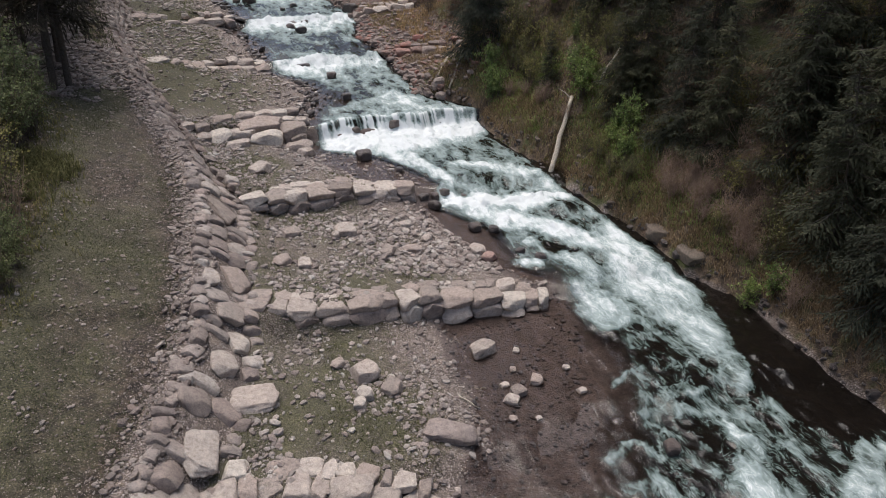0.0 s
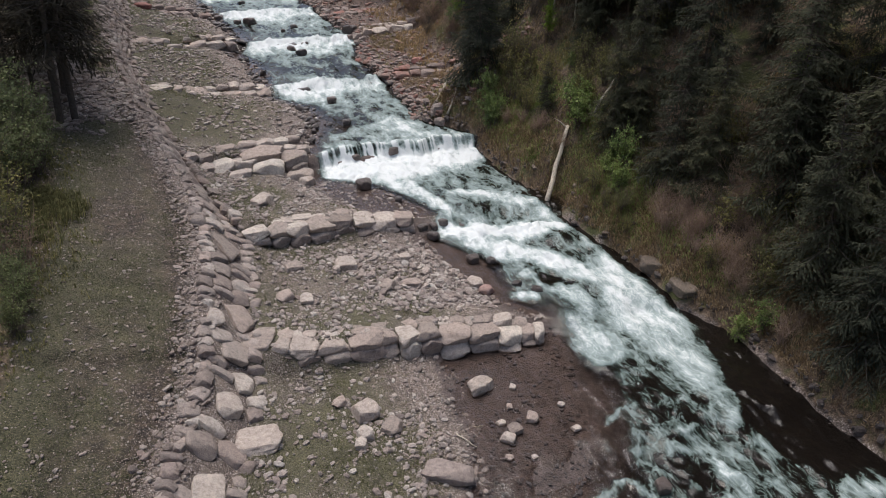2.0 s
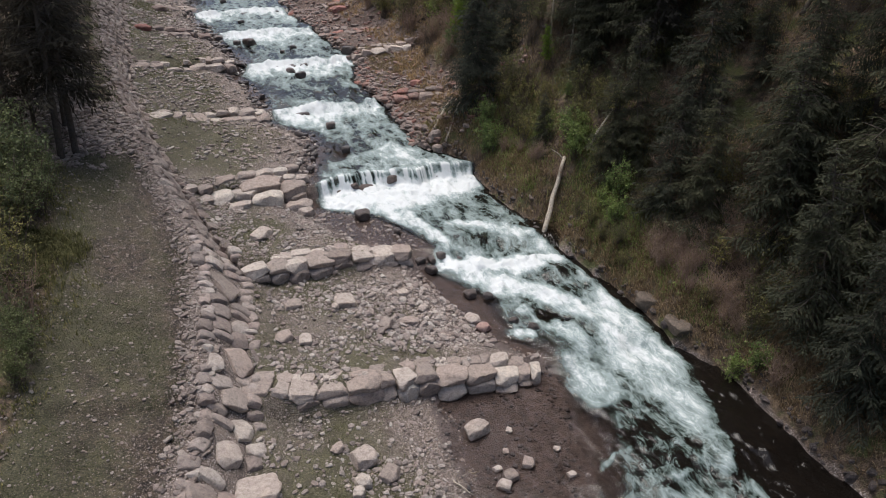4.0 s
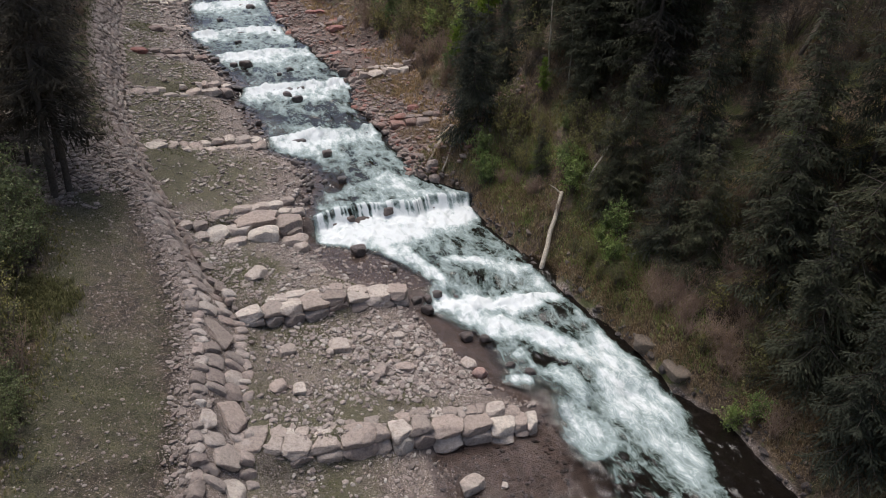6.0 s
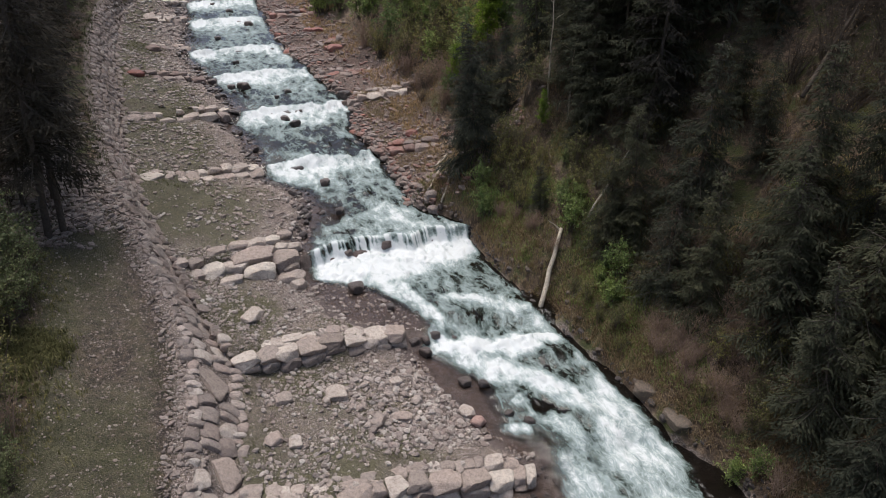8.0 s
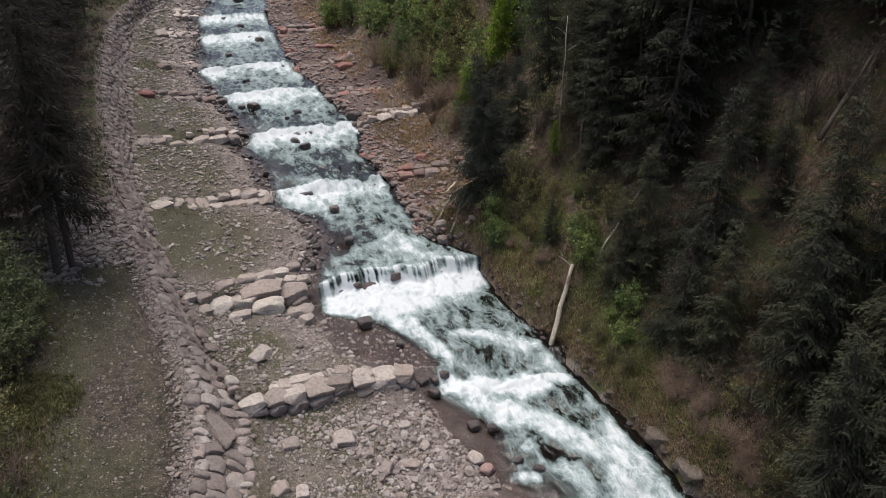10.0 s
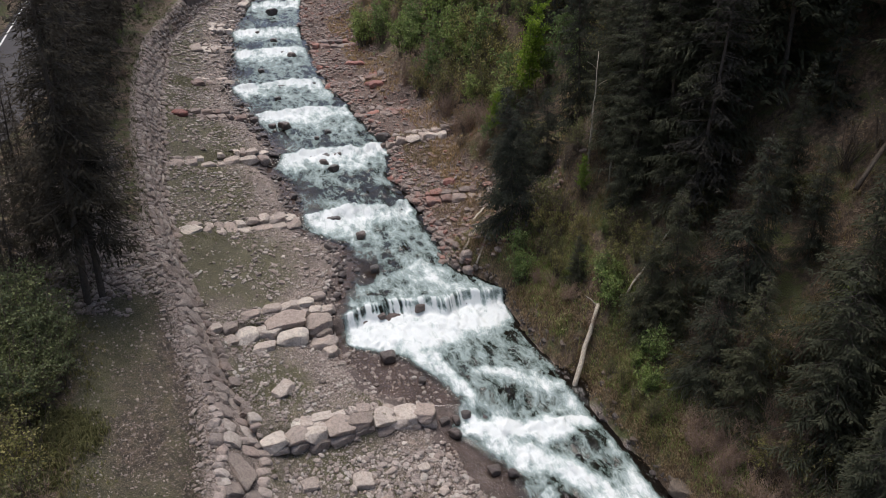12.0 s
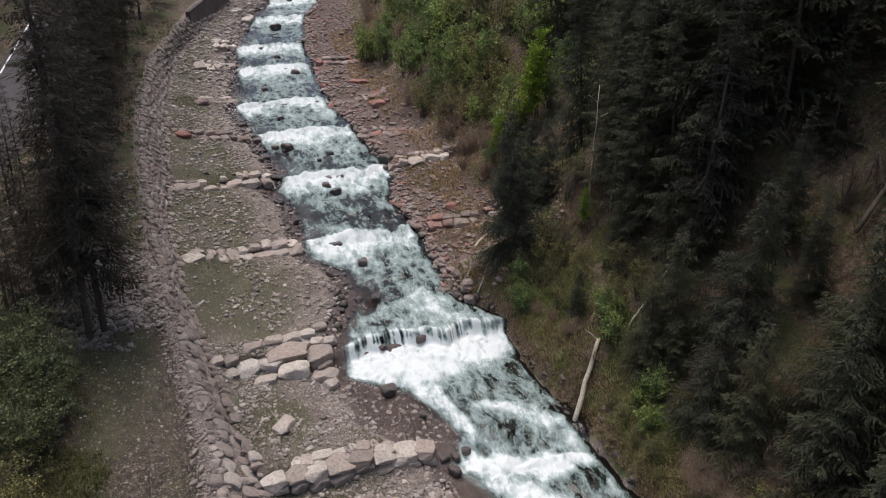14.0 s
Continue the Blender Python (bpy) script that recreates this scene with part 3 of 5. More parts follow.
def rock_shape(level, seed, planes=13, soft=.03, block=False):
    """An angular stone about 2 across: a ball cut by random planes, with worn edges."""
    r = np.random.default_rng(seed)
    v, f = SPHERES[level]
    n = r.normal(size=(planes, 3))
    n[:6] = np.array([(1, 0, 0), (-1, 0, 0), (0, 1, 0), (0, -1, 0), (0, 0, 1), (0, 0, -1)]) + r.normal(0, .16, (6, 3))
    n /= np.linalg.norm(n, axis=1)[:, None]
    d = r.uniform(.72, .95, planes)
    d[:6] = r.uniform(.58, .76, 6) if block else r.uniform(.66, .82, 6)
    if block:
        d[6:] = r.uniform(.70, .90, planes - 6)
    reach = d / np.maximum(v @ n.T, 1e-3)
    reach = np.concatenate([reach, np.full((len(v), 1), 1.05)], 1)
    rad = -soft * np.log(np.exp(-reach / soft).sum(1))
    for k, (freq, amp) in enumerate(((4, .03), (8, .022), (14, .014), (23, .009), (34, .006))):
        rad *= 1 + amp * np.sin(v @ r.normal(0, freq, 3) + r.uniform(0, 6)) * np.sin(v @ r.normal(0, freq, 3) + k)
    return v * rad[:, None], f


def rock_mesh(name, level, seed, mat, planes=13, soft=.04, block=False):
    v, f = rock_shape(level, seed, planes, soft, block)
    me = grid_mesh(name, v, f, mat)
    me.set_sharp_from_angle(angle=radians(38))
    return me


BLOCKS = [rock_mesh("stone", 4, 100 + k, mat_stone, 14, .012) for k in range(9)]
ROUND = [rock_mesh("boulder", 4, 200 + k, mat_pale, 18, .03) for k in range(6)]
mat_red = stone_material("red_porphyry", [(0, (.33, .19, .165)), (1, (.37, .235, .205))])
RED = [rock_mesh("red_stone", 3, 320 + k, mat_red, 14, .03) for k in range(1)]
WETS = [rock_mesh("wet_rock", 4, 400 + k, mat_wet, 16, .06) for k in range(5)]
COBBLES = [rock_mesh("facing_stone", 3, 500 + k, mat_block, 17, .045, k % 3 == 0) for k in range(12)]
FITTED = [rock_mesh("fitted_stone", 4, 740 + k, mat_pale, 12, .028, True) for k in range(9)]
FITTED_RUST = [rock_mesh("fitted_rust_stone", 3, 720 + k, mat_rust_block, 15, .045, True) for k in range(4)]


def turned(at, size, yaw=0, tilt=0, lean=0):
    return Matrix.Translation(at) @ Matrix.Rotation(VALLEY, 4, "Z") @ Matrix.Rotation(lean, 4, "Y") @ Matrix.Rotation(tilt, 4, "X") @ Matrix.Rotation(yaw, 4, "Z") @ Matrix.Diagonal((size[0] / 2, size[1] / 2, size[2] / 2, 1))


def weir(sline, c0, c1, size, seed, meshes, label, rows=2, widths=(), crest=-9):
    """A row of fitted boulders across the valley; sline gives its place along the valley, widths those of its front stones."""
    r = random.Random(seed)
    mid = (c0 + c1) / 2
    base = place(sline(mid), mid, float(ground_height(sline(mid), mid)))
    top = thing("rock_weir", base, label, "rock weir", "rock weirs across the stream")
    for row in range(rows):
        c, given = c0 + row * .2, list(widths) if row == 0 else []
        while c < c1:
            w = given.pop(0) if given else size * r.choice((.6, .8, .95, 1.1, 1.4)) * r.uniform(.9, 1.1) * (1 if row == 0 else .8)
            cc = c + w / 2
            deep_ = size * r.uniform(1.0, 1.4) * (1 if row == 0 else .72)
            s = float(sline(cc)) + row * size * .82 + r.uniform(-.05, .05)
            turn = math.atan(float(sline(cc + .3) - sline(cc - .3)) / .6) + r.uniform(-.16, .16)
            if row == 0 or r.random() < .85:
                low = float(ground_height(s - .55, cc))
                crown = float(ground_height(s + .3, cc)) + .05 * r.uniform(.2, 1.6)
                crown = max(crown, crest + r.uniform(-.05, .05)) if row == 0 else crown
                h = min(max(size * .55, crown - low + .1), size * .78) if row == 0 else size * .4
                h = min(h, size * .62) if widths else h
                m = turned(place(s, cc, crown - h * .5) - base, (w * 1.54, deep_ * 1.5, h * 1.5), turn, r.uniform(-.09, .09), r.uniform(-.08, .08))
                part("stone", r.choice(meshes), top, m=m)
                gap = crown - h - low
                if widths and row == 0 and gap > .04:
                    m = turned(place(s - .06, cc, crown - h - gap * .5) - base, (w * 1.46, deep_ * 1.5, (gap + .16) * 1.5), turn + r.uniform(-.12, .12))
                    part("stone", r.choice(COBBLES), top, "darker footing stone under the row", m)
            c += w * 1.0
    return top


PALE = "row of pale pinkish boulders set across the gravel"
weir(table((-.4, 11.2), (1, 11.0), (2.5, 10.5), (4.4, 9.3)), -.5, 4.2, .55, 1, FITTED, "low row of pale boulders embedded in gravel")
weir(table((.8, 16.9), (3, 16.5), (6, 16.3), (9.9, 15.7)), .75, 9.6, .55, 2, FITTED, PALE, widths=(.8, .55, .7, .85, .95, .5, .6, .7, .9, .9, .72, .45, .3), crest=.87)
weir(table((1.8, 22.9), (4, 23.2), (6, 23.35), (8.5, 23.3)), 1.75, 7.9, .62, 3, FITTED, PALE, widths=(.78, .7, .72, .92, .8, .78, .92, .7), crest=1.78)
cluster = thing("rock_weir", place(30, 3, float(ground_height(30, 3))), "cluster of large flat slabs and rounded boulders beside the falls", "rock weir", "rock weirs across the stream")
for s, c, w, l, h, turn, round_ in ((29.88, 3.38, 1.75, .95, .65, .05, 0), (29.8, 4.78, 1.25, 1.05, 1.0, .2, 1), (28.98, 3.57, 1.3, .8, .8, 0, 1), (28.85, 4.85, 1.1, .8, .75, -.3, 1), (29.6, 1.72, .92, 1.0, .75, .3, 0), (29.65, 2.6, 1.25, .95, .65, -.5, 0),
                             (30.66, 2.9, .85, .55, .5, 0, 1), (30.67, 3.7, .9, .55, .5, .2, 1), (31.0, 4.4, .75, .5, .5, 0, 1), (31.5, 5.03, .7, .5, .5, .2, 1), (29.85, 1.1, .6, .6, .5, .1, 0), (29.75, .55, .55, .5, .45, 0, 0),
                             (29.15, 1.05, .6, .5, .45, .2, 0), (30.45, 2.0, .8, .6, .4, 0, 0), (30.2, 4.2, .5, .4, .4, .4, 1), (30.5, 4.75, .6, .5, .45, 0, 1), (30.55, 5.3, .65, .5, .5, .3, 1), (28.6, 2.4, .9, .5, .4, 0, 0)):
    z = float(ground_height(s, c)) + h * (.14 if round_ else .05)
    k = int(s * 10 + c * 10) % 6
    part("stone", ROUND[k] if round_ else FITTED[k], cluster, m=turned(place(s, c, z) - cluster.location, (w * 1.38, l * 1.36, h * 1.08), turn, .05, -.04))
weir(table((-.6, 37.5), (2, 38.3), (4.5, 38.9), (6, 39.3)), -.7, 5.2, .75, 5, FITTED, PALE)
weir(table((12, 39.3), (17, 38.7)), 12.6, 17, .65, 6, FITTED_RUST, "row of rusty boulders on the gravel bank")
weir(table((-1.2, 45.2), (2, 46.4), (5, 46.9)), -1.2, 4.4, .75, 7, FITTED + FITTED_RUST, PALE)
weir(table((12, 47.3), (16.5, 46.8)), 12.4, 16.4, .75, 8, FITTED + FITTED_RUST, "row of rusty boulders on the gravel bank")
weir(table((-1.4, 52.6), (1, 53.5), (4, 54)), -1.3, 3.9, .75, 9, FITTED_RUST, "row of rusty red boulders across the gravel")
weir(table((11, 53), (15.4, 51.1)), 11.4, 15.4, .8, 10, FITTED_RUST, "row of rusty boulders on the gravel bank")
weir(table((.3, 60.4), (3.4, 61.5)), .2, 3.3, 1.0, 11, FITTED + FITTED_RUST, PALE)
weir(table((10, 59), (15, 58.3)), 10.4, 15, .8, 12, FITTED_RUST, "row of rusty boulders on the gravel bank")
weir(table((1, 68.9), (4.5, 69.9)), .6, 4.4, 1.0, 13, FITTED, PALE)
weir(table((11, 69), (15.2, 68.1)), 11.2, 15.2, .9, 14, FITTED_RUST, "row of rusty boulders on the gravel bank")
weir(table((2.3, 74.8), (5, 75.9)), 2.3, 5, 1.0, 15, FITTED, PALE)
weir(table((5, 85), (7, 83.7)), 4.8, 7, 1.1, 16, FITTED, PALE)
# sill stones that the water runs over
def sill(w, c0, c1, size, seed, drop, keep):
    r = random.Random(seed)
    mid = (c0 + c1) / 2
    base = place(w, mid, float(water_level(w)) - .5)
    top = thing("rock_weir", base, "row of wet dark boulders under falling water", "rock weir", "rock weirs across the stream")
    c = c0
    while c < c1:
        wd = size * r.uniform(.7, 1.3)
        if r.random() < keep:
            m = turned(place(w + r.uniform(-.1, .15), c + wd / 2, float(water_level(w + .5)) - drop + r.uniform(-.08, .08)) - base, (wd, size, size * .8), r.uniform(-.5, .5))
            part("stone", r.choice(WETS), top, m=m)
        c += wd
    return top


sill(30.15, 5.5, 8.4, .5, 40, .45, .3)
sill(30.2, 9.2, 13.4, .7, 41, .42, .25)
sill(23.1, 8.1, 9.2, .5, 42, .14, 1)
sill(23.0, 9.2, 13.8, .8, 43, .5, .5)
for k, w in enumerate(WEIRS[4:]):
    sill(w, float(edge_left(w)) + .1, float(edge_right(w)) - .1, .8, 50 + k, .5, .4)

# the stone facing of the bank
SLABS = ((18.0, .85, .75, 1.2, .4, 0), (21.6, .9, .75, 1.35, .55, 3), (13.65, .68, 1.05, .85, .2, 6), (12.2, -.6, .72, 1.5, -.15, 7), (16.4, .5, .7, .8, 0, 2), (14.6, .12, .62, .75, .2, 4), (15.5, .55, .55, .65, .3, 5), (17.5, .2, .4, .65, .1, 1))
facing = thing("stone_revetment", place(20, 1, float(ground_height(20, 1))), "sloping bank facing of fitted grey-pink stones", "revetment", kind="structure")
base = facing.location.copy()
r = random.Random(3)
made, rest = 0, []
for s_from, s_to, COURSES, k in [(0, 33, 4, k) for k in range(4)] + [(33, 92, 8, k) for k in range(8)]:
    s = s_from + r.uniform(0, .5)
    while s < s_to:
        near_ = s < 33
        ln = r.choice((.34, .42, .5, .6, .72)) * r.uniform(.9, 1.1) * (.75 if k in (0, COURSES - 1) else 1.1)
        ln = ln if near_ else min(ln, .62)
        ss = s + ln / 2
        cf, ck = float(wall_foot(ss)), float(wall_crest(ss))
        n = -float(wall_height(ss)) / (cf - ck)
        slope = math.hypot(cf - ck, float(wall_height(ss)))
        if k in (0, COURSES - 1):
            cc = (ck - .1 if k == 0 else cf + .08) + r.uniform(-.1, .1)
            n *= .45
            w = r.uniform(.3, .5)
        else:
            f = (k - .5) / (COURSES - 2) + .05 * math.sin(ss * 1.7 + k * 2.1) + r.uniform(-.03, .03)
            cc = ck + (cf - ck) * f
            w = slope / (COURSES - 2) * r.uniform(.78, 1.08)
        turn = -math.atan(float(wall_crest(ss + .5) - wall_crest(ss - .5))) + r.uniform(-.4, .4)
        z = float(ground_height(ss, cc)) - (.06 if near_ else .08) + r.uniform(-.05, .04)
        m = turned(place(ss, cc, z) - base, (w * 1.42, ln * 1.42, r.uniform(.36, .5)), turn, r.uniform(-.1, .1), -math.atan(n) * .9 + r.uniform(-.1, .1))
        if any(abs(ss - q[0]) < q[3] * .6 and abs(cc - q[1]) < q[2] * .62 for q in SLABS):
            pass
        elif made < 290 and 8.6 < s < 24:
            part("stone", r.choice(COBBLES), facing, m=m)
            made += 1
        else:
            rest.append(m)
        s += ln * .98
for s, c, w, ln, yaw, k in SLABS:
    n = -float(wall_height(s)) / float(wall_foot(s) - wall_crest(s))
    m = turned(place(s, c, float(ground_height(s, c)) - .02) - base, (w * 1.45, ln * 1.45, .42), yaw, 0, -math.atan(n) * (.2 if c > float(wall_foot(s)) else .85))
    part("stone", FITTED[k], facing, "large flat slab of grey-pink stone", m)
vs, fs, count = [], [], 0
for m in rest:
    v, f = rock_shape(2, r.randrange(10 ** 6), 11, .02, True)
    a = np.array(m)
    vs.append(v @ a[:3, :3].T + a[:3, 3])
    fs.append(f + count)
    count += len(v)
part("facing_stones", grid_mesh("facing_stones", np.concatenate(vs), np.concatenate(fs), mat_facing, False), facing)
facing.children[-1]["kind"] = "stuff"


# single boulders: along, across, width, length, height, mesh set, turn
def boulder(s, c, size, me, yaw, label, sink=.3, tilt=0.0):
    z = float(ground_height(s, c)) if c < float(edge_left(s)) or c > float(edge_right(s)) else float(water_level(s)) - .05
    ob = new("boulder", me)
    ob.matrix_basis = turned(place(s, c, z + size[2] * (.5 - sink)), size, yaw, tilt)
    return tagged(ob, label, "boulder", "loose boulders")


DRY, DAMP = "rounded pinkish-grey boulder lying on gravel", "dark wet boulder standing in white water"
for s, c, w, l, h, k in ((14.06, 3.45, .62, .7, .6, 0), (13.3, 3.95, .6, .5, .4, 1), (13.2, 3.2, .42, .4, .45, 2), (12.9, 3.0, .3, .35, .35, 3), (14.6, 2.9, .4, .3, .25, 4),
                         (20.9, 4.75, .7, .8, .5, 5), (21.15, 3.0, .6, .6, .35, 0), (20.55, 4.35, .3, .25, .35, 2), (19.2, 5.75, .65, .45, .4, 1), (19.1, 6.55, .65, .4, .35, 3),
                         (19.25, 2.4, .6, .5, .35, 4), (19.0, 3.0, .55, .45, .3, 5), (25.6, 2.78, 1.0, .65, .4, 1), (18.9, 8.75, .6, .5, .4, 2), (21.0, 6.9, .45, .4, .3, 0), (19.8, 7.3, .4, .35, .3, 4)):
    boulder(s, c, (w * 1.3, l * 1.25, h * 1.1), ROUND[k], k * .9, DRY, .33)
boulder(14.2, 6.8, (.95, .75, .5), ROUND[2], .2, "flat pinkish boulder in shallow water", .25)
for s, c, w, k in ((12.57, 7.62, .5, 1), (12.3, 6.95, .55, 3), (12.1, 6.65, .5, 5), (12.7, 6.75, .3, 0), (11.5, 6.4, .28, 2), (13.2, 7.25, .26, 4), (13.9, 7.7, .3, 1), (11.8, 8.5, .3, 0), (11.3, 7.0, .22, 3), (12.75, 8.6, .26, 2)):
    boulder(s, c, (w, w * .85, w * .7), ROUND[k], k * 1.1, "small pinkish boulder in the shallow pool", .3)
mat_scarlet = stone_material("scarlet_lichen_rock", [(0, (.25, .10, .085)), (1, (.30, .13, .11))], tint=(.22, .15, .13))
SCARLET = [rock_mesh("scarlet_stone", 3, 340 + k, mat_scarlet, 9, .015) for k in range(2)]
for s, c, w, k in ((56.5, 14.0, 1.3, 0), (57.2, 13.6, .8, 1), (61.8, 13.8, 1.2, 1), (62.3, 13.2, .9, 0), (40.6, 14.6, .9, 1), (52.6, -.4, 1.2, 0)):
    boulder(s, c, (w * 1.1, w * .85, w * .5), SCARLET[k], k + s, "dull red boulder on the gravel bank", .45)
boulder(11.4, 4.75, (1.5, .75, .5), BLOCKS[2], -.5, "long angular cream boulder lying on gravel", .2)
boulder(18.35, 8.95, (.6, .5, .4), RED[0], .4, "rust-red boulder at the water's edge")
boulder(29.4, 4.9, (1.1, .95, .9), ROUND[3], .3, "large rounded boulder beside the falls", .25)
boulder(28.3, 5.0, (.9, .8, .5), ROUND[4], .9, "rounded boulder at the pool's edge")
for s, c, w, k in ((27.2, 7.25, .85, 0), (36.9, 8.3, .8, 1), (45.9, 7.95, .7, 2), (44.75, 8.35, .85, 3), (51.6, 6.3, 1.1, 4), (51.9, 5.5, .8, 1), (53.4, 4.4, .8, 0),
                   (67.3, 9.05, 1.0, 2), (80.3, 8.9, 1.4, 3), (47.7, 12.4, 1.2, 4), (17.75, 10.55, .5, 2), (18.3, 10.05, .45, 3), (9.45, 9.5, .55, 1), (20.3, 9.3, .6, 0),
                   (20.0, 9.9, .5, 2), (25.4, 8.2, .5, 1), (33.4, 8.2, .7, 1), (50.0, 9.0, .6, 2), (57, 6.5, .6, 3), (49.2, 8.1, .5, 1),
                   (22.4, 8.6, .6, 4), (71.5, 8.0, .8, 2), (63.5, 6.0, .7, 0)):
    boulder(s, c, (w, w * .85, w * .75), WETS[k], k * 1.3, DAMP, .25)


LEDGE = [rock_mesh("ledge_rock", 4, 600 + k, mat_rock, 9, .01) for k in range(4)]
for s, c, w, k in ((15.75, 15.0, .8, 0), (17.3, 14.95, .8, 2)):
    boulder(s, c, (w, w * 1.5, w * .8), LEDGE[k], k * 1.1 + s, "brown rock ledge in the steep bank", .74)


# ---- loose gravel ----
def scatter(name, label, n, s_range, c_of, sizes, mat, seed, keep=None, level=1, lift=.25, soft=.03, smooth=False):
    r = np.random.default_rng(seed)
    s = r.uniform(*s_range, n)
    lo, hi = c_of
    lo, hi = lo(s), hi(s)
    c = lo + (hi - lo) * r.random(n)
    if keep is not None:
        ok = r.random(n) < keep(s, c)
        s, c = s[ok], c[ok]
    n = len(s)
    shapes = [rock_shape(level, seed * 50 + k, 10, soft)[0] for k in range(12)]
    f = SPHERES[level][1]
    v0 = np.stack(shapes)[r.integers(0, 12, n)]
    size = sizes[0] * (sizes[1] / sizes[0]) ** (r.random(n) ** 2.6)
    dims = size[:, None] * r.uniform(.6, 1.2, (n, 3)) * np.array([1, .85, .62]) * .6
    yaw = r.uniform(0, 6.28, n)
    v = v0 * dims[:, None, :]
    ca, sa = np.cos(yaw)[:, None], np.sin(yaw)[:, None]
    tilt = r.normal(0, .25, n)[:, None]
    x, y, z = v[..., 0] * ca - v[..., 1] * sa, v[..., 0] * sa + v[..., 1] * ca, v[..., 2]
    z = z + x * tilt
    at = world_xyz(s, c, ground_height(s, c) + dims[:, 2] * lift)
    verts = np.stack([x, y, z], -1) + at[:, None, :]
    faces = f[None] + (np.arange(n) * v0.shape[1])[:, None, None]
    ob = new(name, grid_mesh(name, verts.reshape(-1, 3), faces.reshape(-1, 3), mat, smooth))
    return tagged(ob, label, "gravel", kind="stuff")


def clumpy(scale, lo, hi, off=0):
    return lambda s, c: step(lo, hi, .5 + fbm(s * scale + off, c * scale + off, 4))


scatter("gravel", "loose pinkish gravel and cobbles between the weirs", 30000, (9, 31), (wall_foot, lambda s: edge_left(s) + .3), (.035, .25), mat_gravel, 1,
        lambda s, c: .16 + .84 * step(.44, .6, .5 + fbm(s * .6, c * .6, 4)) * step(0, 3, c - wall_foot(s) + 1.2))
scatter("cobbles", "coarse pale cobbles heaped near the water", 1200, (17.5, 22), (lambda s: edge_left(s) - 3.4, lambda s: edge_left(s) + .2), (.10, .34), mat_gravel, 2, level=2)
scatter("gravel", "coarse pinkish gravel on the upstream banks", 11000, (31, 64), (lambda s: wall_foot(s), lambda s: edge_left(s) + .5), (.07, .34), mat_gravel, 3,
        lambda s, c: .2 + .8 * step(.42, .55, .5 + fbm(s * .45, c * .45)))
scatter("gravel", "rusty gravel and blocks on the far bank", 12500, (31, 92), (lambda s: edge_right(s) - .6, lambda s: edge_right(s) + 5.5), (.09, .5), mat_rust, 4,
        lambda s, c: .45 + .55 * step(.45, .6, .5 + fbm(s * .4, c * .4)))
scatter("gravel", "coarse gravel on the distant bank", 2200, (64, 95), (wall_foot, lambda s: edge_left(s) + .4), (.15, .6), mat_gravel, 5)
scatter("track_stones", "scattered small stones on the dirt track", 6500, (8, 32), (lambda s: wall_crest(s) - 4.6, lambda s: wall_crest(s) - .2), (.025, .13), mat_facing, 6)
scatter("edge_stones", "loose stones along the track's edge", 2600, (8, 34), (lambda s: wall_crest(s) - .9, lambda s: wall_crest(s) + .2), (.06, .27), mat_facing, 7)
scatter("rubble", "stone rubble spilling down the bank by the spruces", 3600, (31, 48), (lambda s: wall_crest(s) - 3.4, lambda s: wall_crest(s) + .2), (.10, .42), mat_facing, 8,
        clumpy(.4, .36, .55))
scatter("rubble", "purple-grey stone rubble under the spruces", 4500, (29.5, 41), (lambda s: wall_crest(s) - 7, lambda s: wall_crest(s) - 1.2), (.12, .40), mat_facing, 13, clumpy(.4, .3, .5))
scatter("edge_rocks", "dark wet rocks along the water's far edge", 340, (6, 33), (lambda s: edge_right(s) - .2, lambda s: edge_right(s) + .3), (.12, .42), mat_wet, 14, level=2, lift=-.1, soft=.02)
scatter("edge_rubble", "rusty boulders and rubble along the upstream water's edge", 1100, (31, 92), (lambda s: edge_right(s) - .7, lambda s: edge_right(s) + .6), (.22, .7), mat_rust, 16, level=2, lift=.25, soft=.02)
scatter("edge_rubble", "dark wet stones along the upstream gravel's edge", 900, (31, 92), (lambda s: edge_left(s) - .5, lambda s: edge_left(s) + .9), (.15, .55), mat_wet, 17, level=2, lift=.45, soft=.03)
scatter("bank_rocks", "brown rocks along the water's far edge", 90, (6, 33), (lambda s: edge_right(s) + .05, lambda s: edge_right(s) + 1.1), (.12, .5), mat_ledge, 9, level=3, lift=-.3, soft=.012)
scatter("pebbles", "dark pebbles in the shallow water", 1500, (8.5, 16), (lambda s: edge_left(s) - .2, lambda s: edge_fast(s) + .3), (.04, .18), mat_wet, 10)
scatter("pebbles", "pebbles in the shallow side pool", 500, (24, 28.5), (lambda s: edge_left(s), lambda s: edge_fast(s) + .5), (.05, .3), mat_gravel, 11)


# ---- trees ----
def tube(points, radii, sides=6):
    pts = np.array(points, float)
    vs, fs = [], []
    for i, (p, rad) in enumerate(zip(pts, radii)):
        d = pts[min(i + 2, len(pts) - 1)] - pts[max(i - 2, 0)]
        d /= np.linalg.norm(d) + 1e-9
        a = np.cross(d, (0, 0, 1) if abs(d[2]) < .9 else (1, 0, 0))
        a /= np.linalg.norm(a)
        b = np.cross(d, a)
        for k in range(sides):
            t = 2 * math.pi * k / sides
            vs.append(p + rad * (a * math.cos(t) + b * math.sin(t)))
    for i in range(len(pts) - 1):
        for k in range(sides):
            q = i * sides
            fs.append((q + k, q + (k + 1) % sides, q + sides + (k + 1) % sides, q + sides + k))
    return np.array(vs), np.array(fs)


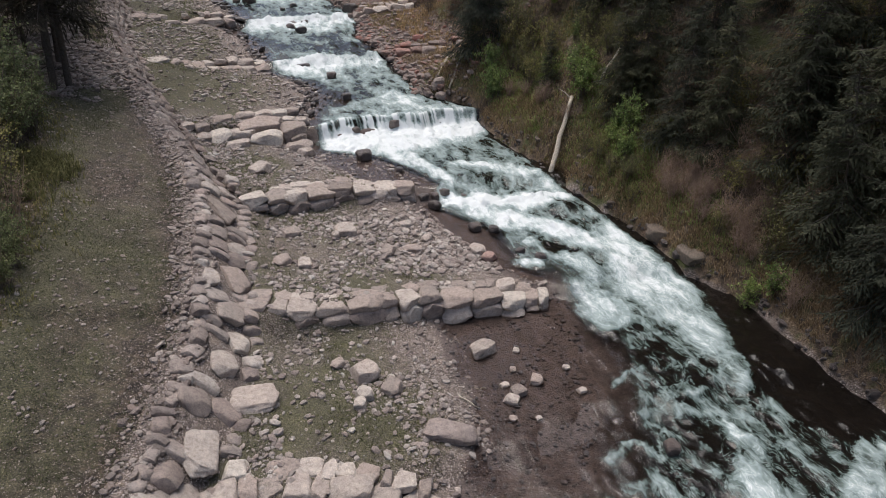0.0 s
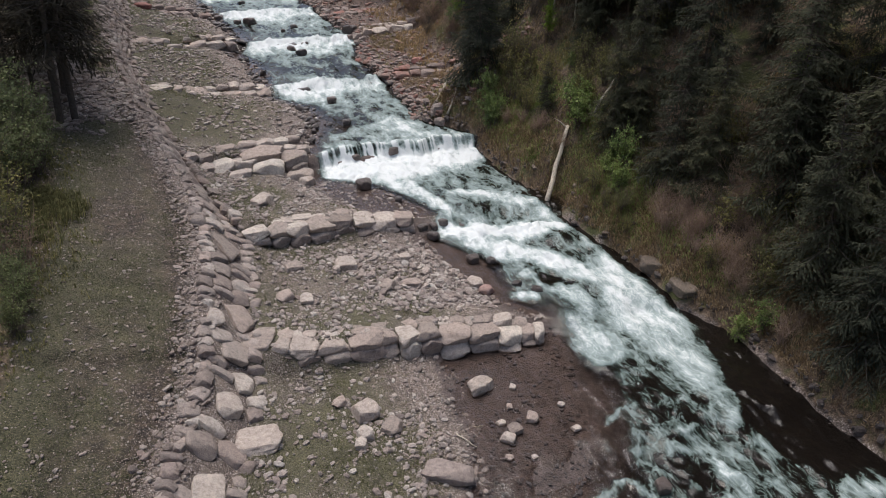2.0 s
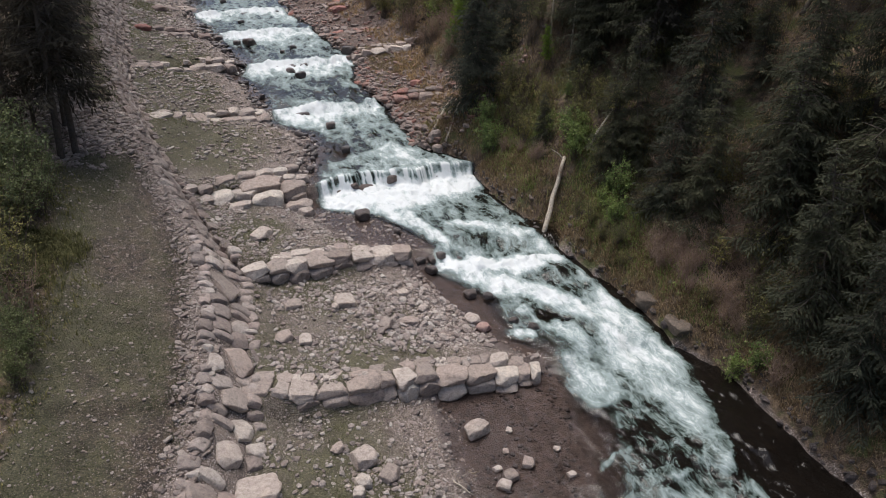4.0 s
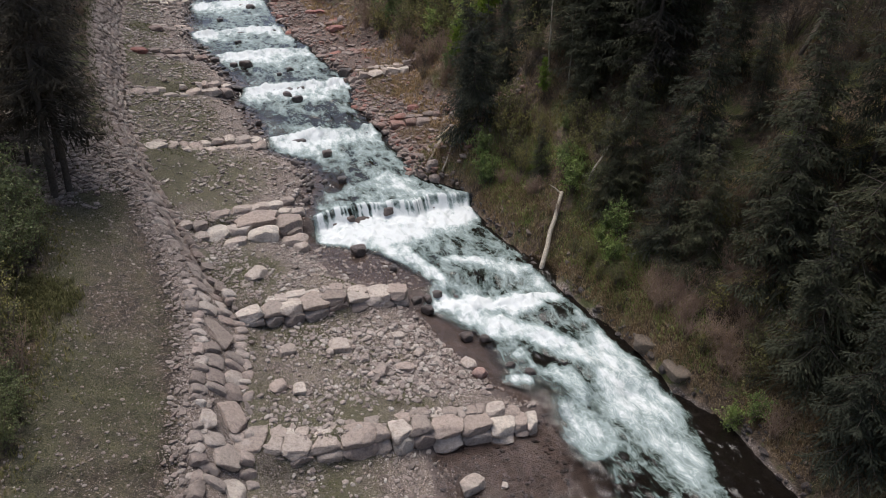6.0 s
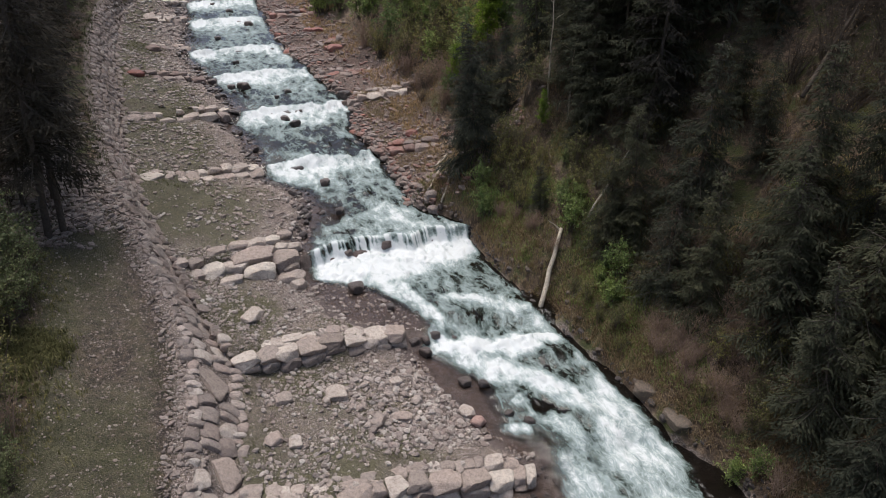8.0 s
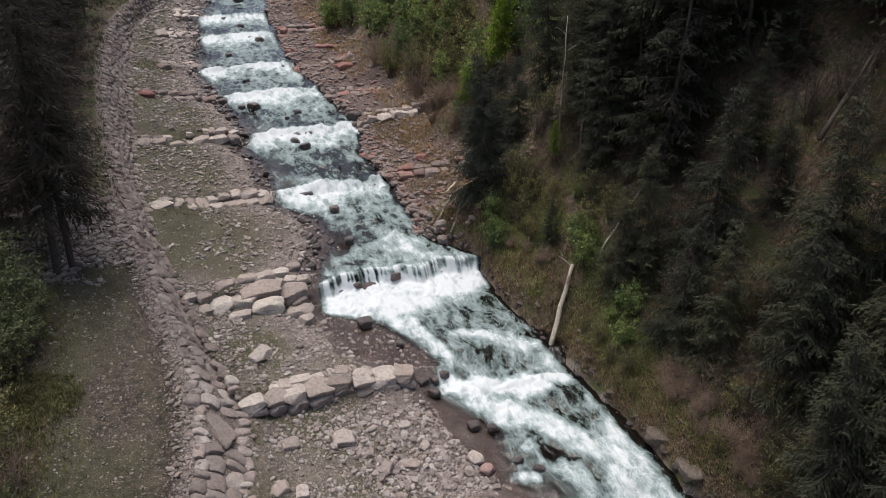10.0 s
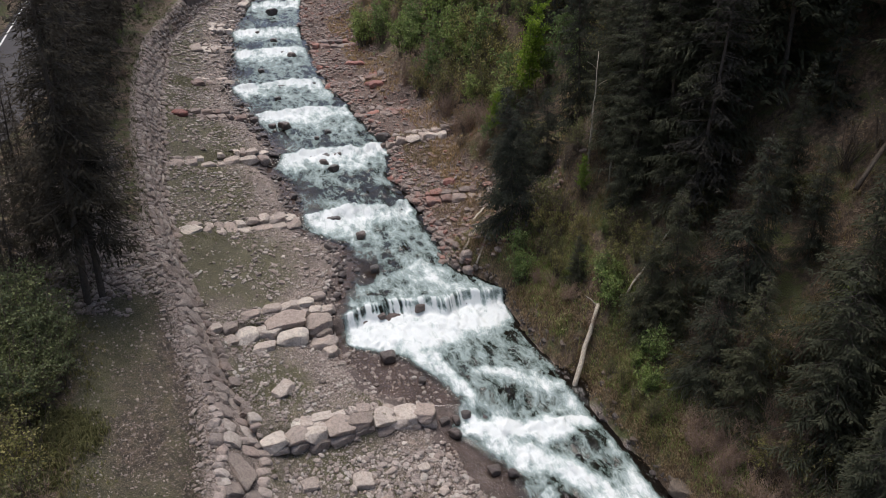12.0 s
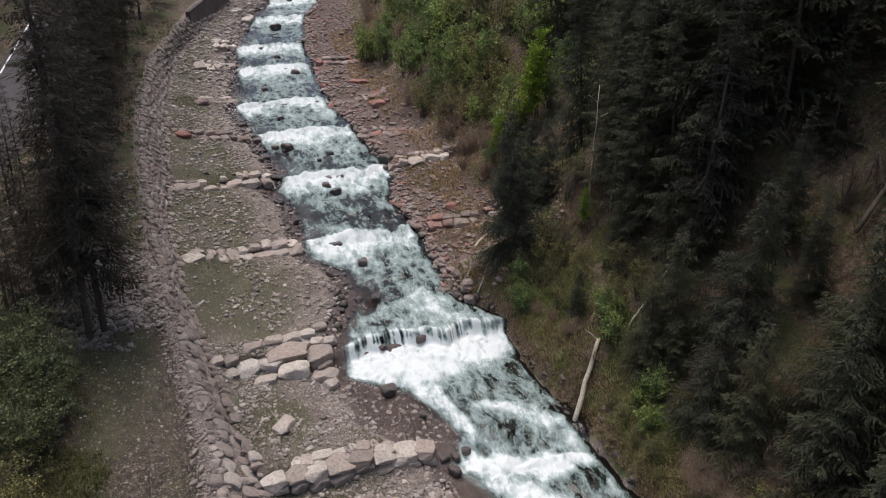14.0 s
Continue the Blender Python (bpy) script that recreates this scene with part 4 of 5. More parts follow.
def joined(pieces):
    vs, fs, n = [], [], 0
    for v, f in pieces:
        vs.append(v)
        fs.append(f + n)
        n += len(v)
    return np.concatenate(vs), np.concatenate(fs)


def spruce_meshes(seed, height, width, bare, station, whorl_gap, thin=1.0, mat=None, boughs=True, blade=1.0):
    """A spruce: whorls of drooping boughs, each a flat spray of side twigs set along it like a feather."""
    r = np.random.default_rng(seed)
    bend = r.normal(0, .02, 2) * height
    trunk_at = lambda h: np.array([bend[0] * (h / height) ** 2, bend[1] * (h / height) ** 2, h])
    hs = np.linspace(-.4, height, 9)
    trunk = [tube([trunk_at(h) for h in hs], [max(.012, (.0085 * height) * (1 - max(h, 0) / height) ** .9) for h in hs], 7)]
    kites, limbs = [], []
    up = np.array([0, 0, 1.])

    def kite(p, way, half):
        wide = np.cross(way, up + r.normal(0, .3, 3))
        wide *= half / (np.linalg.norm(wide) + 1e-6)
        kites.append((p, p + way * .4 - wide, p + way, p + way * .45 + wide))

    h = height * bare * .35
    while h < height * .985:
        rel = h / height
        leafy = rel > bare
        length = width / 2 * (1 - rel) ** .75 * (1.0 if leafy else .55)
        for k in range(r.integers(5, 8) if leafy else 2):
            L = length * r.uniform(.6, 1.18) + .1
            az = r.uniform(0, 6.283)
            out = np.array([math.cos(az), math.sin(az), 0])
            side = np.array([-out[1], out[0], 0])
            start = trunk_at(h + r.uniform(-.15, .15))
            droop, tip_up = r.uniform(.25, .55) * (1.15 - .8 * rel), r.uniform(.1, .3)
            along = lambda t: start + out * L * t + up * L * (-droop * t + tip_up * t * t)
            if boughs:
                limbs.append(tube([along(0), along(.85)], [.012 + .010 * L, .004], 3))
            if not leafy:
                continue
            n = max(4, int(L / station))
            for q in range(n):
                t = .12 + .88 * (q + r.random()) / n
                reach = (.40 * L * (1.04 - t) ** .75 * min(1, t * 3.2) + .09) * r.uniform(.7, 1.2)
                for sg in (-1, 1):
                    if r.random() > thin:
                        continue
                    way = out * r.uniform(.35, 1.0) + side * sg * r.uniform(.45, .95) - up * r.uniform(.1, .65)
                    way /= np.linalg.norm(way)
                    p, left = along(t), reach
                    while left > .03:
                        ln = min(left + .06, .145 * blade * r.uniform(.8, 1.3))
                        kite(p + r.normal(0, .012, 3), way * ln, ln * r.uniform(.15, .22))
                        p = p + way * ln * .72
                        way = way - up * .12 + r.normal(0, .12, 3)
                        left -= ln * .72
            kite(along(.9), (along(1.0) - along(.8)) * .9, .035 * blade)
        h += whorl_gap * r.uniform(.7, 1.3) * (1 if leafy else 1.4)
    tv = np.array(kites).reshape(-1, 3)
    tf = np.arange(len(kites))[:, None] * 4 + np.arange(4)[None]
    wood_v, wood_f = joined(trunk + limbs)
    return grid_mesh("trunk", wood_v, wood_f, mat_bark), grid_mesh("crown", tv, tf, mat or mat_needles, False)


def tree(kind, meshes, label, category, group):
    top = thing(kind, (0, 0, 0), label, category, group)
    part("trunk", meshes[0], top)
    part("crown", meshes[1], top)
    return top


FULL = "dark green spruce with drooping branches on the slope"
SPARSE = "tall dark spruce with dead lower branches beside the track"
YOUNG = "young bushy dark green spruce on the bank"
back = [tree("spruce_tree", spruce_meshes(k, 14, 5.4, .06, .24, .46, boughs=False, blade=2.0), FULL, "tree", "spruces") for k in (5, 6, 7)]
tall = [tree("spruce_tree", spruce_meshes(k, 14, 5.2, .06, .12, .38, blade=1.05), FULL, "tree", "spruces") for k in (1, 2, 3, 4)]
young = [tree("young_spruce", spruce_meshes(k, 5.5, 2.9, .02, .085, .22, blade=.75), YOUNG, "tree", "young spruces") for k in (11, 12, 13)]
lean_ = [tree("spruce_tree", spruce_meshes(k, 17, 4.8, .17, .14, .46, .72, mat_sparse, blade=1.3), SPARSE, "tree", "spruces on the track side") for k in (21, 22)]
used = set()


def planted(s, c, scale, r, sink=.1, wide=1.0, lean=0.0):
    z = float(ground_height(s, c)) - sink
    m = Matrix.Translation(place(s, c, z)) @ Matrix.Rotation(lean, 4, (-SA, CA, 0)) @ Euler((r.uniform(-.04, .04), r.uniform(-.04, .04), r.uniform(0, 6.28))).to_matrix().to_4x4()
    return m @ Matrix.Diagonal((scale * wide, scale * wide, scale, 1))


def plant(stock, s, c, scale, r, sink=.1, wide=1.0, lean=0.0):
    m = planted(s, c, scale, r, sink, wide, lean)
    src = r.choice(stock)
    ob = src if src.name not in used else copy_thing(src, m)
    used.add(src.name)
    ob.matrix_basis = m
    return ob


r = random.Random(5)
for s, c, k in ((32.0, 14.9, 1.2), (26.8, 15.75, .42), (27.6, 17.9, .5), (22.8, 16.6, .8), (22.4, 17.4, .95), (19.4, 16.9, .95), (17.6, 17.2, .95), (15.2, 17.9, 1.15), (12.3, 16.8, 1.1), (10.2, 16.4, 1.0),
                (16.4, 19.2, 1.3), (8.2, 17.2, 1.2), (13.2, 18.6, 1.3), (20.8, 18.8, 1.2), (10.0, 18.6, 1.4), (34.6, 16.4, 1.0), (36.5, 17.6, 1.1), (30.6, 19.2, 1.1), (24.6, 19.4, 1.2), (39.5, 17.9, .9),
                (33.2, 17.2, .8), (6.4, 18.2, 1.2)):
    plant(young, s, c, k, r, lean=-.03)
s = 1.0
while s < 47:
    c = 20.0 + r.uniform(0, 1.2) if s < 31 else 19.4 + r.uniform(0, 1.6)
    while c < 30:
        if not (s < 7 and c > 23) and not (17.0 < s < 22 and 21.4 < c < 24.5) and not (36 < s and c < 23.5):
            low_growth = 15.5 < s < 22.6 and c < 24
            plant(tall if c < 22.6 else back, s + r.uniform(-.8, .8), c, r.uniform(.3, .45) if low_growth else r.uniform(.65, 1.1), r, lean=-.05)
        c += r.uniform(2.2, 3.0)
    s += 2.4
while s < 84:
    c = float(edge_right(s)) + 14 + r.uniform(0, 3)
    while c < 30:
        plant(back, s + r.uniform(-1, 1), c, r.uniform(.6, 1.0), r)
        c += r.uniform(3.2, 4.6)
    s += 3.6
for s, c, k in ((27.4, 18.5, .62), (26.5, 19.3, .75), (28.4, 19.0, .7), (29.4, 19.6, .8), (27.6, 20.4, .9)):
    plant(tall, s, c, k, r, lean=-.04)
for s, c, k in ((24.0, 18.7, .75), (30.6, -3.5, .95), (30.2, -4.0, 1.0), (32.6, -5.0, .62), (34.6, -4.5, 1.0), (33.4, -4.0, .8), (37.0, -4.7, .9), (40.2, -5.0, .9), (44, -5.1, .9), (48.6, -5.0, .9), (52.5, -5.2, .9),
                (31.2, -5.6, .42), (33.6, -6.2, .5), (36.0, -5.6, .45), (31.4, -6.9, .5), (29.2, -6.0, .4), (35.2, -7.0, .45), (37.2, -6.6, .45), (45, -4.5, .8), (53.4, -4.9, .8), (58.4, -4.9, .85), (62, -4.5, .8), (66, -4.2, .8), (51.0, -5.6, .9), (46.2, -5.4, .9), (54, -5.6, .9), (57, -5.6, .9), (60, -5.3, .9), (63, -5.2, .9),
                (67, -4.8, .9), (71, -4.4, .8), (75, -3.4, .8), (42, -4.7, .8), (38.6, -4.5, .8), (50, -4.7, .8), (56, -4.9, .8)):
    plant(lean_, s, c, k, r, lean=.085)


def woods(name, label, spots, seed):
    """Far trees in one mesh: tapered stems and drooping tiers of ragged branches."""
    rr = random.Random(seed)
    stems, crowns = [], []
    shapes = [spruce_meshes(k, 15, 4.8, .08, .55, .8, boughs=False, blade=4.6) for k in (31, 32, 33)]
    arrays = []
    for wood, crown in shapes:
        out = []
        for me in (wood, crown):
            v = np.empty(len(me.vertices) * 3, np.float32)
            me.vertices.foreach_get("co", v)
            n = len(me.polygons[0].vertices)
            f = np.empty(len(me.loops), np.int32)
            me.loops.foreach_get("vertex_index", f)
            out.append((v.reshape(-1, 3), f.reshape(-1, n)))
        arrays.append(out)
    for s, c, k in spots:
        m = np.array(planted(s, c, k, rr))
        (wv, wf), (cv, cf) = rr.choice(arrays)
        crowns.append((cv @ m[:3, :3].T + m[:3, 3], cf))
    v, f = joined(crowns)
    return tagged(new(name, grid_mesh(name, v, f, mat_needles, False)), label, "forest", kind="stuff")


spots = []
s = 84.0
while s < 130:
    c = float(edge_right(s)) + 7
    while c < 48:
        spots.append((s + r.uniform(-1.5, 1.5), c + r.uniform(-1, 1), r.uniform(.7, 1.2)))
        c += r.uniform(5, 7)
    s += 6
s = 26.0
while s < 130:
    c = float(road_line(s)) - 5.5
    while c > float(road_line(s)) - 11:
        spots.append((s + r.uniform(-1.5, 1.5), c + r.uniform(-1, 1), r.uniform(.8, 1.2)))
        c -= r.uniform(5, 6.5)
    s += 5.5
s = 76.0
while s < 130:
    c = float(road_line(s)) + 4.6
    while c < float(wall_crest(s)) - .8:
        if s > 66 or r.random() < .5:
            spots.append((s + r.uniform(-1, 1), c, r.uniform(.5, .9)))
        c += r.uniform(2.5, 4)
    s += 4
woods("far_woods", "dark spruce woods closing the valley", spots, 9)

# ---- the road above ----
mat_road, ns, ls, bsdf = material("worn_asphalt")
pos = node(ns, ls, "ShaderNodeNewGeometry").outputs["Position"]
n1, n2 = noise_node(ns, ls, .8, 5, .6, pos), noise_node(ns, ls, 60, 4, .7, pos)
col = mix_colour(ns, ls, .4, ramp(ns, ls, n1, [(.3, (.032, .028, .032)), (.7, (.048, .042, .047))]), ramp(ns, ls, n2, [(.3, (.022, .021, .022)), (.7, (.06, .055, .059))]))
ls.new(col, bsdf.inputs["Base Color"])
bsdf.inputs["Roughness"].default_value = .85
relief(ns, ls, bsdf, n2, .4, .01)
mat_line, ns, ls, bsdf = material("worn_white_paint")
n1 = noise_node(ns, ls, 9, 5, .7)
ls.new(ramp(ns, ls, n1, [(.3, (.5, .5, .48)), (.6, (.75, .74, .72))]), bsdf.inputs["Base Color"])


def strip(name, c0, c1, lift, mat):
    rs = np.arange(10, 140, 1.0)
    u = np.linspace(c0, c1, 5)
    s_, o_ = np.meshgrid(rs, u, indexing="ij")
    c_ = road_line(s_) + o_
    top = world_xyz(s_, c_, road_level(s_) + lift + 0 * c_)
    return grid_mesh(name, top.reshape(-1, 3), sheet(len(rs), 5), mat)


road = tagged(new("road", strip("road", -2.9, 2.9, .03, mat_road)), "grey asphalt road with a white edge line", "road", kind="structure")
part("edge_line", strip("edge_line", -2.62, -2.48, .036, mat_line), road, "white painted edge line")

# ---- dark retaining wall upstream ----
mat_concrete, ns, ls, bsdf = material("stained_concrete")
n1 = noise_node(ns, ls, 1.2, 6, .65)
ls.new(ramp(ns, ls, n1, [(.3, (.05, .038, .036)), (.7, (.10, .078, .074))]), bsdf.inputs["Base Color"])
bsdf.inputs["Roughness"].default_value = .9
rs = np.arange(77, 100, 1.0)
face = []
for s in rs:
    c = float(wall_foot(s)) - .3
    z0, z1 = float(ground_height(s, wall_foot(s) + .3)) - .6, float(ground_height(s, wall_crest(s) - .4)) + .5
    for cc, z in ((c, z0), (c - .15, z1), (c - .5, z1), (c - .6, z0)):
        face.append(world_xyz(s, cc, z))
tagged(new("retaining_wall", grid_mesh("retaining_wall", np.array(face), np.concatenate([sheet(len(rs), 4), [[0, 1, 2, 3]]]), mat_concrete, False)),
       "dark stained concrete retaining wall along the stream", "wall", kind="structure")


# ---- shrubs ----
def shrub_meshes(seed, stems, height, spread_, leaves, leaf, mat_leaf, wood=None, whip=.3, twigs=4):
    """Many thin stems that fork, with small leaves along their outer halves."""
    r = np.random.default_rng(seed)
    tubes, quads = [], []
    for k in range(stems):
        az, lean = r.uniform(0, 6.283), r.uniform(.05, 1) * spread_
        base = r.normal(0, .12, 3) * np.array([1, 1, 0])
        out = np.array([math.cos(az), math.sin(az), 0])
        h = height * r.uniform(.6, 1.1)
        bend = r.normal(0, whip * .3, 3) * np.array([1, 1, .3])
        stem = lambda t: base + out * lean * t ** 1.4 + np.array([0, 0, h * t]) + bend * math.sin(3 * t)
        tubes.append(tube([stem(0), stem(.35), stem(.7), stem(1)], [.016, .012, .007, .003], 3))
        for j in range(twigs):
            t0 = r.uniform(.3, .95)
            p0 = stem(t0)
            d = r.normal(0, 1, 3) * np.array([1, 1, .6]) + np.array([0, 0, .5])
            d *= min(.55, height * r.uniform(.12, .32)) / np.linalg.norm(d)
            tubes.append(tube([p0, p0 + d], [.006, .002], 3))
            for i in range(leaves):
                p = p0 + d * r.uniform(.1, 1.1) + r.normal(0, .05, 3) * min(1.0, height * .5)
                a, c = r.normal(0, 1, 3), r.normal(0, 1, 3)
                a /= np.linalg.norm(a)
                c = np.cross(a, c)
                c /= np.linalg.norm(c) + 1e-6
                q = leaf * r.uniform(.6, 1.3)
                quads.append((p, p + a * q * .5 + c * q * .32, p + a * q, p + a * q * .5 - c * q * .32))
    v, f = joined(tubes)
    stems_me = grid_mesh("stems", v, f, wood or mat_twig)
    if not quads:
        return stems_me, None
    i = np.arange(len(quads))[:, None] * 4
    return stems_me, grid_mesh("leaves", np.array(quads).reshape(-1, 3), i + np.arange(4)[None], mat_leaf, False)


def shrub(name, label, group, meshes):
    top = thing(name, (0, 0, 0), label, "shrub", group)
    part("branchwork", meshes[0], top)
    if meshes[1]:
        part("foliage", meshes[1], top)
    return top


green = [shrub("leafy_shrub", "fresh green leafy shrub on the slope", "leafy shrubs", shrub_meshes(k, 18, 1.8, .8, 18, .10, mat_fresh)) for k in (1, 2)]
olive = [shrub("budding_shrub", "olive budding shrub with thin grey stems", "budding shrubs", shrub_meshes(k, 22, 1.7, .9, 11, .075, mat_olive)) for k in (3, 4)]
bare = [shrub("bare_shrub", "leafless brown shrub with fine twigs", "bare shrubs", shrub_meshes(k, 34, 1.5, 1.1, 1, .05, mat_straw, mat_whip, twigs=8)) for k in (5, 6)]
dusky = [shrub("bare_shrub", "leafless dark brown shrub under the spruces", "bare shrubs", shrub_meshes(k, 30, 1.5, 1.0, 1, .04, mat_straw, twigs=6)) for k in (15, 16)]
larch = [shrub("bright_sapling", "slender sapling in bright yellow-green leaf", "bright saplings", shrub_meshes(7, 7, 5.0, .3, 34, .11, mat_bright, twigs=14))]
r = random.Random(8)
dull = [shrub("leafy_shrub", "dull green leafy shrub on the track's verge", "leafy shrubs", shrub_meshes(9, 26, 2.0, .95, 24, .07, mat_dull, twigs=5))]
for stock, spots_ in ((dull, ((17.8, -4.2, .75), (18.6, -4.5, .8), (17.0, -4.4, .6), (25.0, -5.0, 1.35), (25.7, -5.5, 1.4), (24.6, -5.6, 1.2), (26.6, -6.0, 1.7), (27.6, -6.4, 1.6), (26.2, -5.0, 1.5), (27.4, -5.4, 1.6), (28.4, -5.9, 1.5), (25.6, -6.4, 1.6), (28.8, -6.8, 1.4), (24.2, -4.7, 1.1), (25.2, -4.4, 1.1), (26.4, -4.5, 1.2), (27.5, -4.7, 1.2), (23.6, -5.2, 1.3))), (green, (                               (29.6, 14.3, .8), (30.4, 14.5, .8), (24.6, 16.0, .95), (25.1, 16.4, .8), (20.7, 15.4, .7), (21.3, 16.3, .8), (12.9, 15.6, .7), (53, 17.6, 1.5), (55, 18.4, 1.6), (57.5, 17.2, 1.6),
                               (60, 18.4, 1.7), (64.6, 16.6, 1.8), (62.5, 19.6, 1.6), (50.4, 19.6, 1.4), (67, 17.6, 1.5), (54, 21, 1.4))),
                      (olive, ((20.0, -4.6, 1.1), (21.2, -4.9, 1.2), (22.4, -5.0, 1.1), (23.4, -5.1, 1.0), (30.8, 15.9, 1.1), (29.4, 15.6, .9), (27.8, 15.3, .8), (22.4, 15.0, .6),
                               (21.6, 15.1, .6), (20.6, 15.0, .6), (19.8, 15.2, .6), (19.2, 15.0, .5), (16.0, 16.4, .8), (15.2, 17.0, 1.0), (14.2, 16.6, .9), (13.4, 16.8, .9), (26.6, 17.4, 1.0), (48.5, 18.4, 1.6), (46.5, 19, 1.5),
                               (51.5, 18.4, 1.6), (58.5, 20.5, 1.6), (50, 21.4, 1.6), (47, 21, 1.5), (44.5, 19.6, 1.4), (61.5, 21, 1.5), (33.6, 15.4, .9), (35.4, 15.6, .8), (56.5, 22.5, 1.6))),
                      (bare, ((17.4, 16.0, .8), (16.6, 15.7, .7), (18.4, 15.9, .8), (15.4, 15.9, .8), (14.6, 15.8, .6), (28.6, 14.7, .6), (26.2, 15.2, .6), (45.5, 17.6, 1.3), (43.5, 17.9, 1.2), (41.8, 17.2, 1.0), (48.4, 17.0, 1.2),
                              (49.8, 17.4, 1.3), (46.6, 17.2, 1.0), (21.8, 18.6, 1.0), (15.9, 18.0, 1.2), (19.6, -4.4, 1.1), (26, -4.6, .8), (17.6, 18.4, 1.2), (13.2, 17.6, 1.1), (12.0, 15.6, .7))),
                      (larch, ((41.4, 20.0, 1.25), (41.9, 20.4, 1.1), (42.0, 18.0, .65), (38.4, 18.4, .6), (30.0, 17.4, .4)))):
    for s, c, k in spots_:
        plant(stock, s, c, k * r.uniform(.9, 1.1), r, .05)


fill = random.Random(12)
for stock, spots_ in ((olive, ((28.6, 15.6, .9), (29.6, 16.2, 1.0), (30.3, 15.6, .9), (28.0, 16.4, .8), (25.4, 16.5, .95), (25.9, 16.8, .9), (27.2, 17.4, .7), (24.8, 17.3, .8), (24.2, 17.6, .8), (25.6, 17.6, .7))),
                      (green, ((29.2, 14.5, .75), (29.9, 14.35, .7), (25.6, 16.25, .8), (22.0, 16.0, .6), (21.7, 15.6, .5), (20.6, 15.6, .5), (13.4, 15.3, .6), (27.4, 17.2, .45))),
                      (bare, ((19.6, 17.4, 1.1), (20.2, 17.8, 1.2), (19.0, 18.0, 1.1), (27.6, 15.0, .5), (26.4, 15.0, .5), (24.6, 15.3, .5),)),
                      (dusky, ((18.4, 22.4, 1.4), (19.4, 23.2, 1.6), (20.6, 23.6, 1.6), (21.2, 22.8, 1.4), (18.8, 24.2, 1.6), (17.6, 23.2, 1.5)))):
    for s, c, k in spots_:
        plant(stock, s, c, k, fill, .05)
for k in range(34):
    s = fill.uniform(12.6, 19.0)
    plant(fill.choice((bare, bare, bare, bare, olive)), s, 15.25 + (19 - s) * .1 + fill.uniform(0, 2.2), fill.uniform(.5, .9), fill, .05)
for k in range(48):
    s = fill.uniform(12, 50)
    c = float(edge_right(s)) + (fill.uniform(3.0, 8.5) if s < 32 else fill.uniform(4.6, 9.5))
    plant(fill.choice((dusky, dusky, olive, olive, green)), s, c, fill.uniform(.6, 1.2), fill, .05)
for k in range(62):
    s = fill.uniform(48, 78)
    plant(fill.choice((bare, olive, olive, green, green)), s, float(edge_right(s)) + fill.uniform(4.5, 12), fill.uniform(1.0, 1.8), fill, .05)
for k in range(22):
    s = fill.uniform(38, 50)
    plant(fill.choice((olive, olive, green)), s, fill.uniform(18.5, 24), fill.uniform(1.2, 1.9), fill, .05)
for k in range(34):
    s = fill.uniform(44, 76)
    plant(fill.choice((olive, green, green)), s, float(edge_right(s)) + fill.uniform(8, 15), fill.uniform(1.4, 2.2), fill, .05)
for k in range(14):
    s = fill.uniform(42, 76)
    plant(fill.choice((bare, olive, green)), s, float(wall_crest(s)) - fill.uniform(.8, 3.5), fill.uniform(.5, 1.0), fill, .05)


# ---- grass ----
def grass(name, label, n, s_range, c_of, height, mat, seed, keep=None, blades=5):
    r = np.random.default_rng(seed)
    s = r.uniform(*s_range, n)
    lo, hi = c_of[0](s), c_of[1](s)
    c = lo + (hi - lo) * r.random(n)
    if keep is not None:
        ok = r.random(n) < keep(s, c)
        s, c = s[ok], c[ok]
    s, c = np.repeat(s, blades), np.repeat(c, blades)
    n = len(s)
    s, c = s + r.normal(0, .05, n), c + r.normal(0, .05, n)
    p = world_xyz(s, c, ground_height(s, c) - .02)
    az, h = r.uniform(0, 6.283, n), height * r.uniform(.5, 1.3, n)
    out = np.stack([np.cos(az), np.sin(az), 0 * az], -1)
    side = np.stack([-np.sin(az), np.cos(az), 0 * az], -1) * (.006 + .02 * height)
    up = np.array([0, 0, 1.])
    bend = r.uniform(.2, 1.1, n)[:, None]
    mid = p + up * (h * .6)[:, None] + out * bend * (h * .3)[:, None]
    tip = p + up * (h * .8)[:, None] + out * bend * (h * .95)[:, None]
    v = np.stack([p - side, p + side, mid + side * .8, mid - side * .8, tip], 1)
    i = np.arange(n)[:, None] * 5
    f = np.concatenate([i + np.array([[0, 1, 2]]), i + np.array([[0, 2, 3]]), i + np.array([[3, 2, 4]])])
    return tagged(new(name, grid_mesh(name, v.reshape(-1, 3), f, mat, False)), label, "grass", kind="stuff")


grass("dry_grass", "tufts of dry tan grass on the steep bank", 22000, (6, 48), (lambda s: edge_right(s) + .5, lambda s: edge_right(s) + 8.5), .2, mat_straw, 1, clumpy(.5, .40, .55))
grass("bank_grass", "olive grass on the steep bank", 6000, (6, 48), (lambda s: edge_right(s) + .7, lambda s: edge_right(s) + 9), .17, mat_olive, 2, clumpy(.5, .48, .6, 30))
grass("bank_turf", "olive and straw-coloured turf above the falls", 4500, (18, 34), (lambda s: edge_right(s) + .35, lambda s: edge_right(s) + 4.5), .2, mat_olive, 15, lambda s, c: .3 + .7 * step(.4, .55, .5 + fbm(s * .6 + 9, c * .6, 3)))
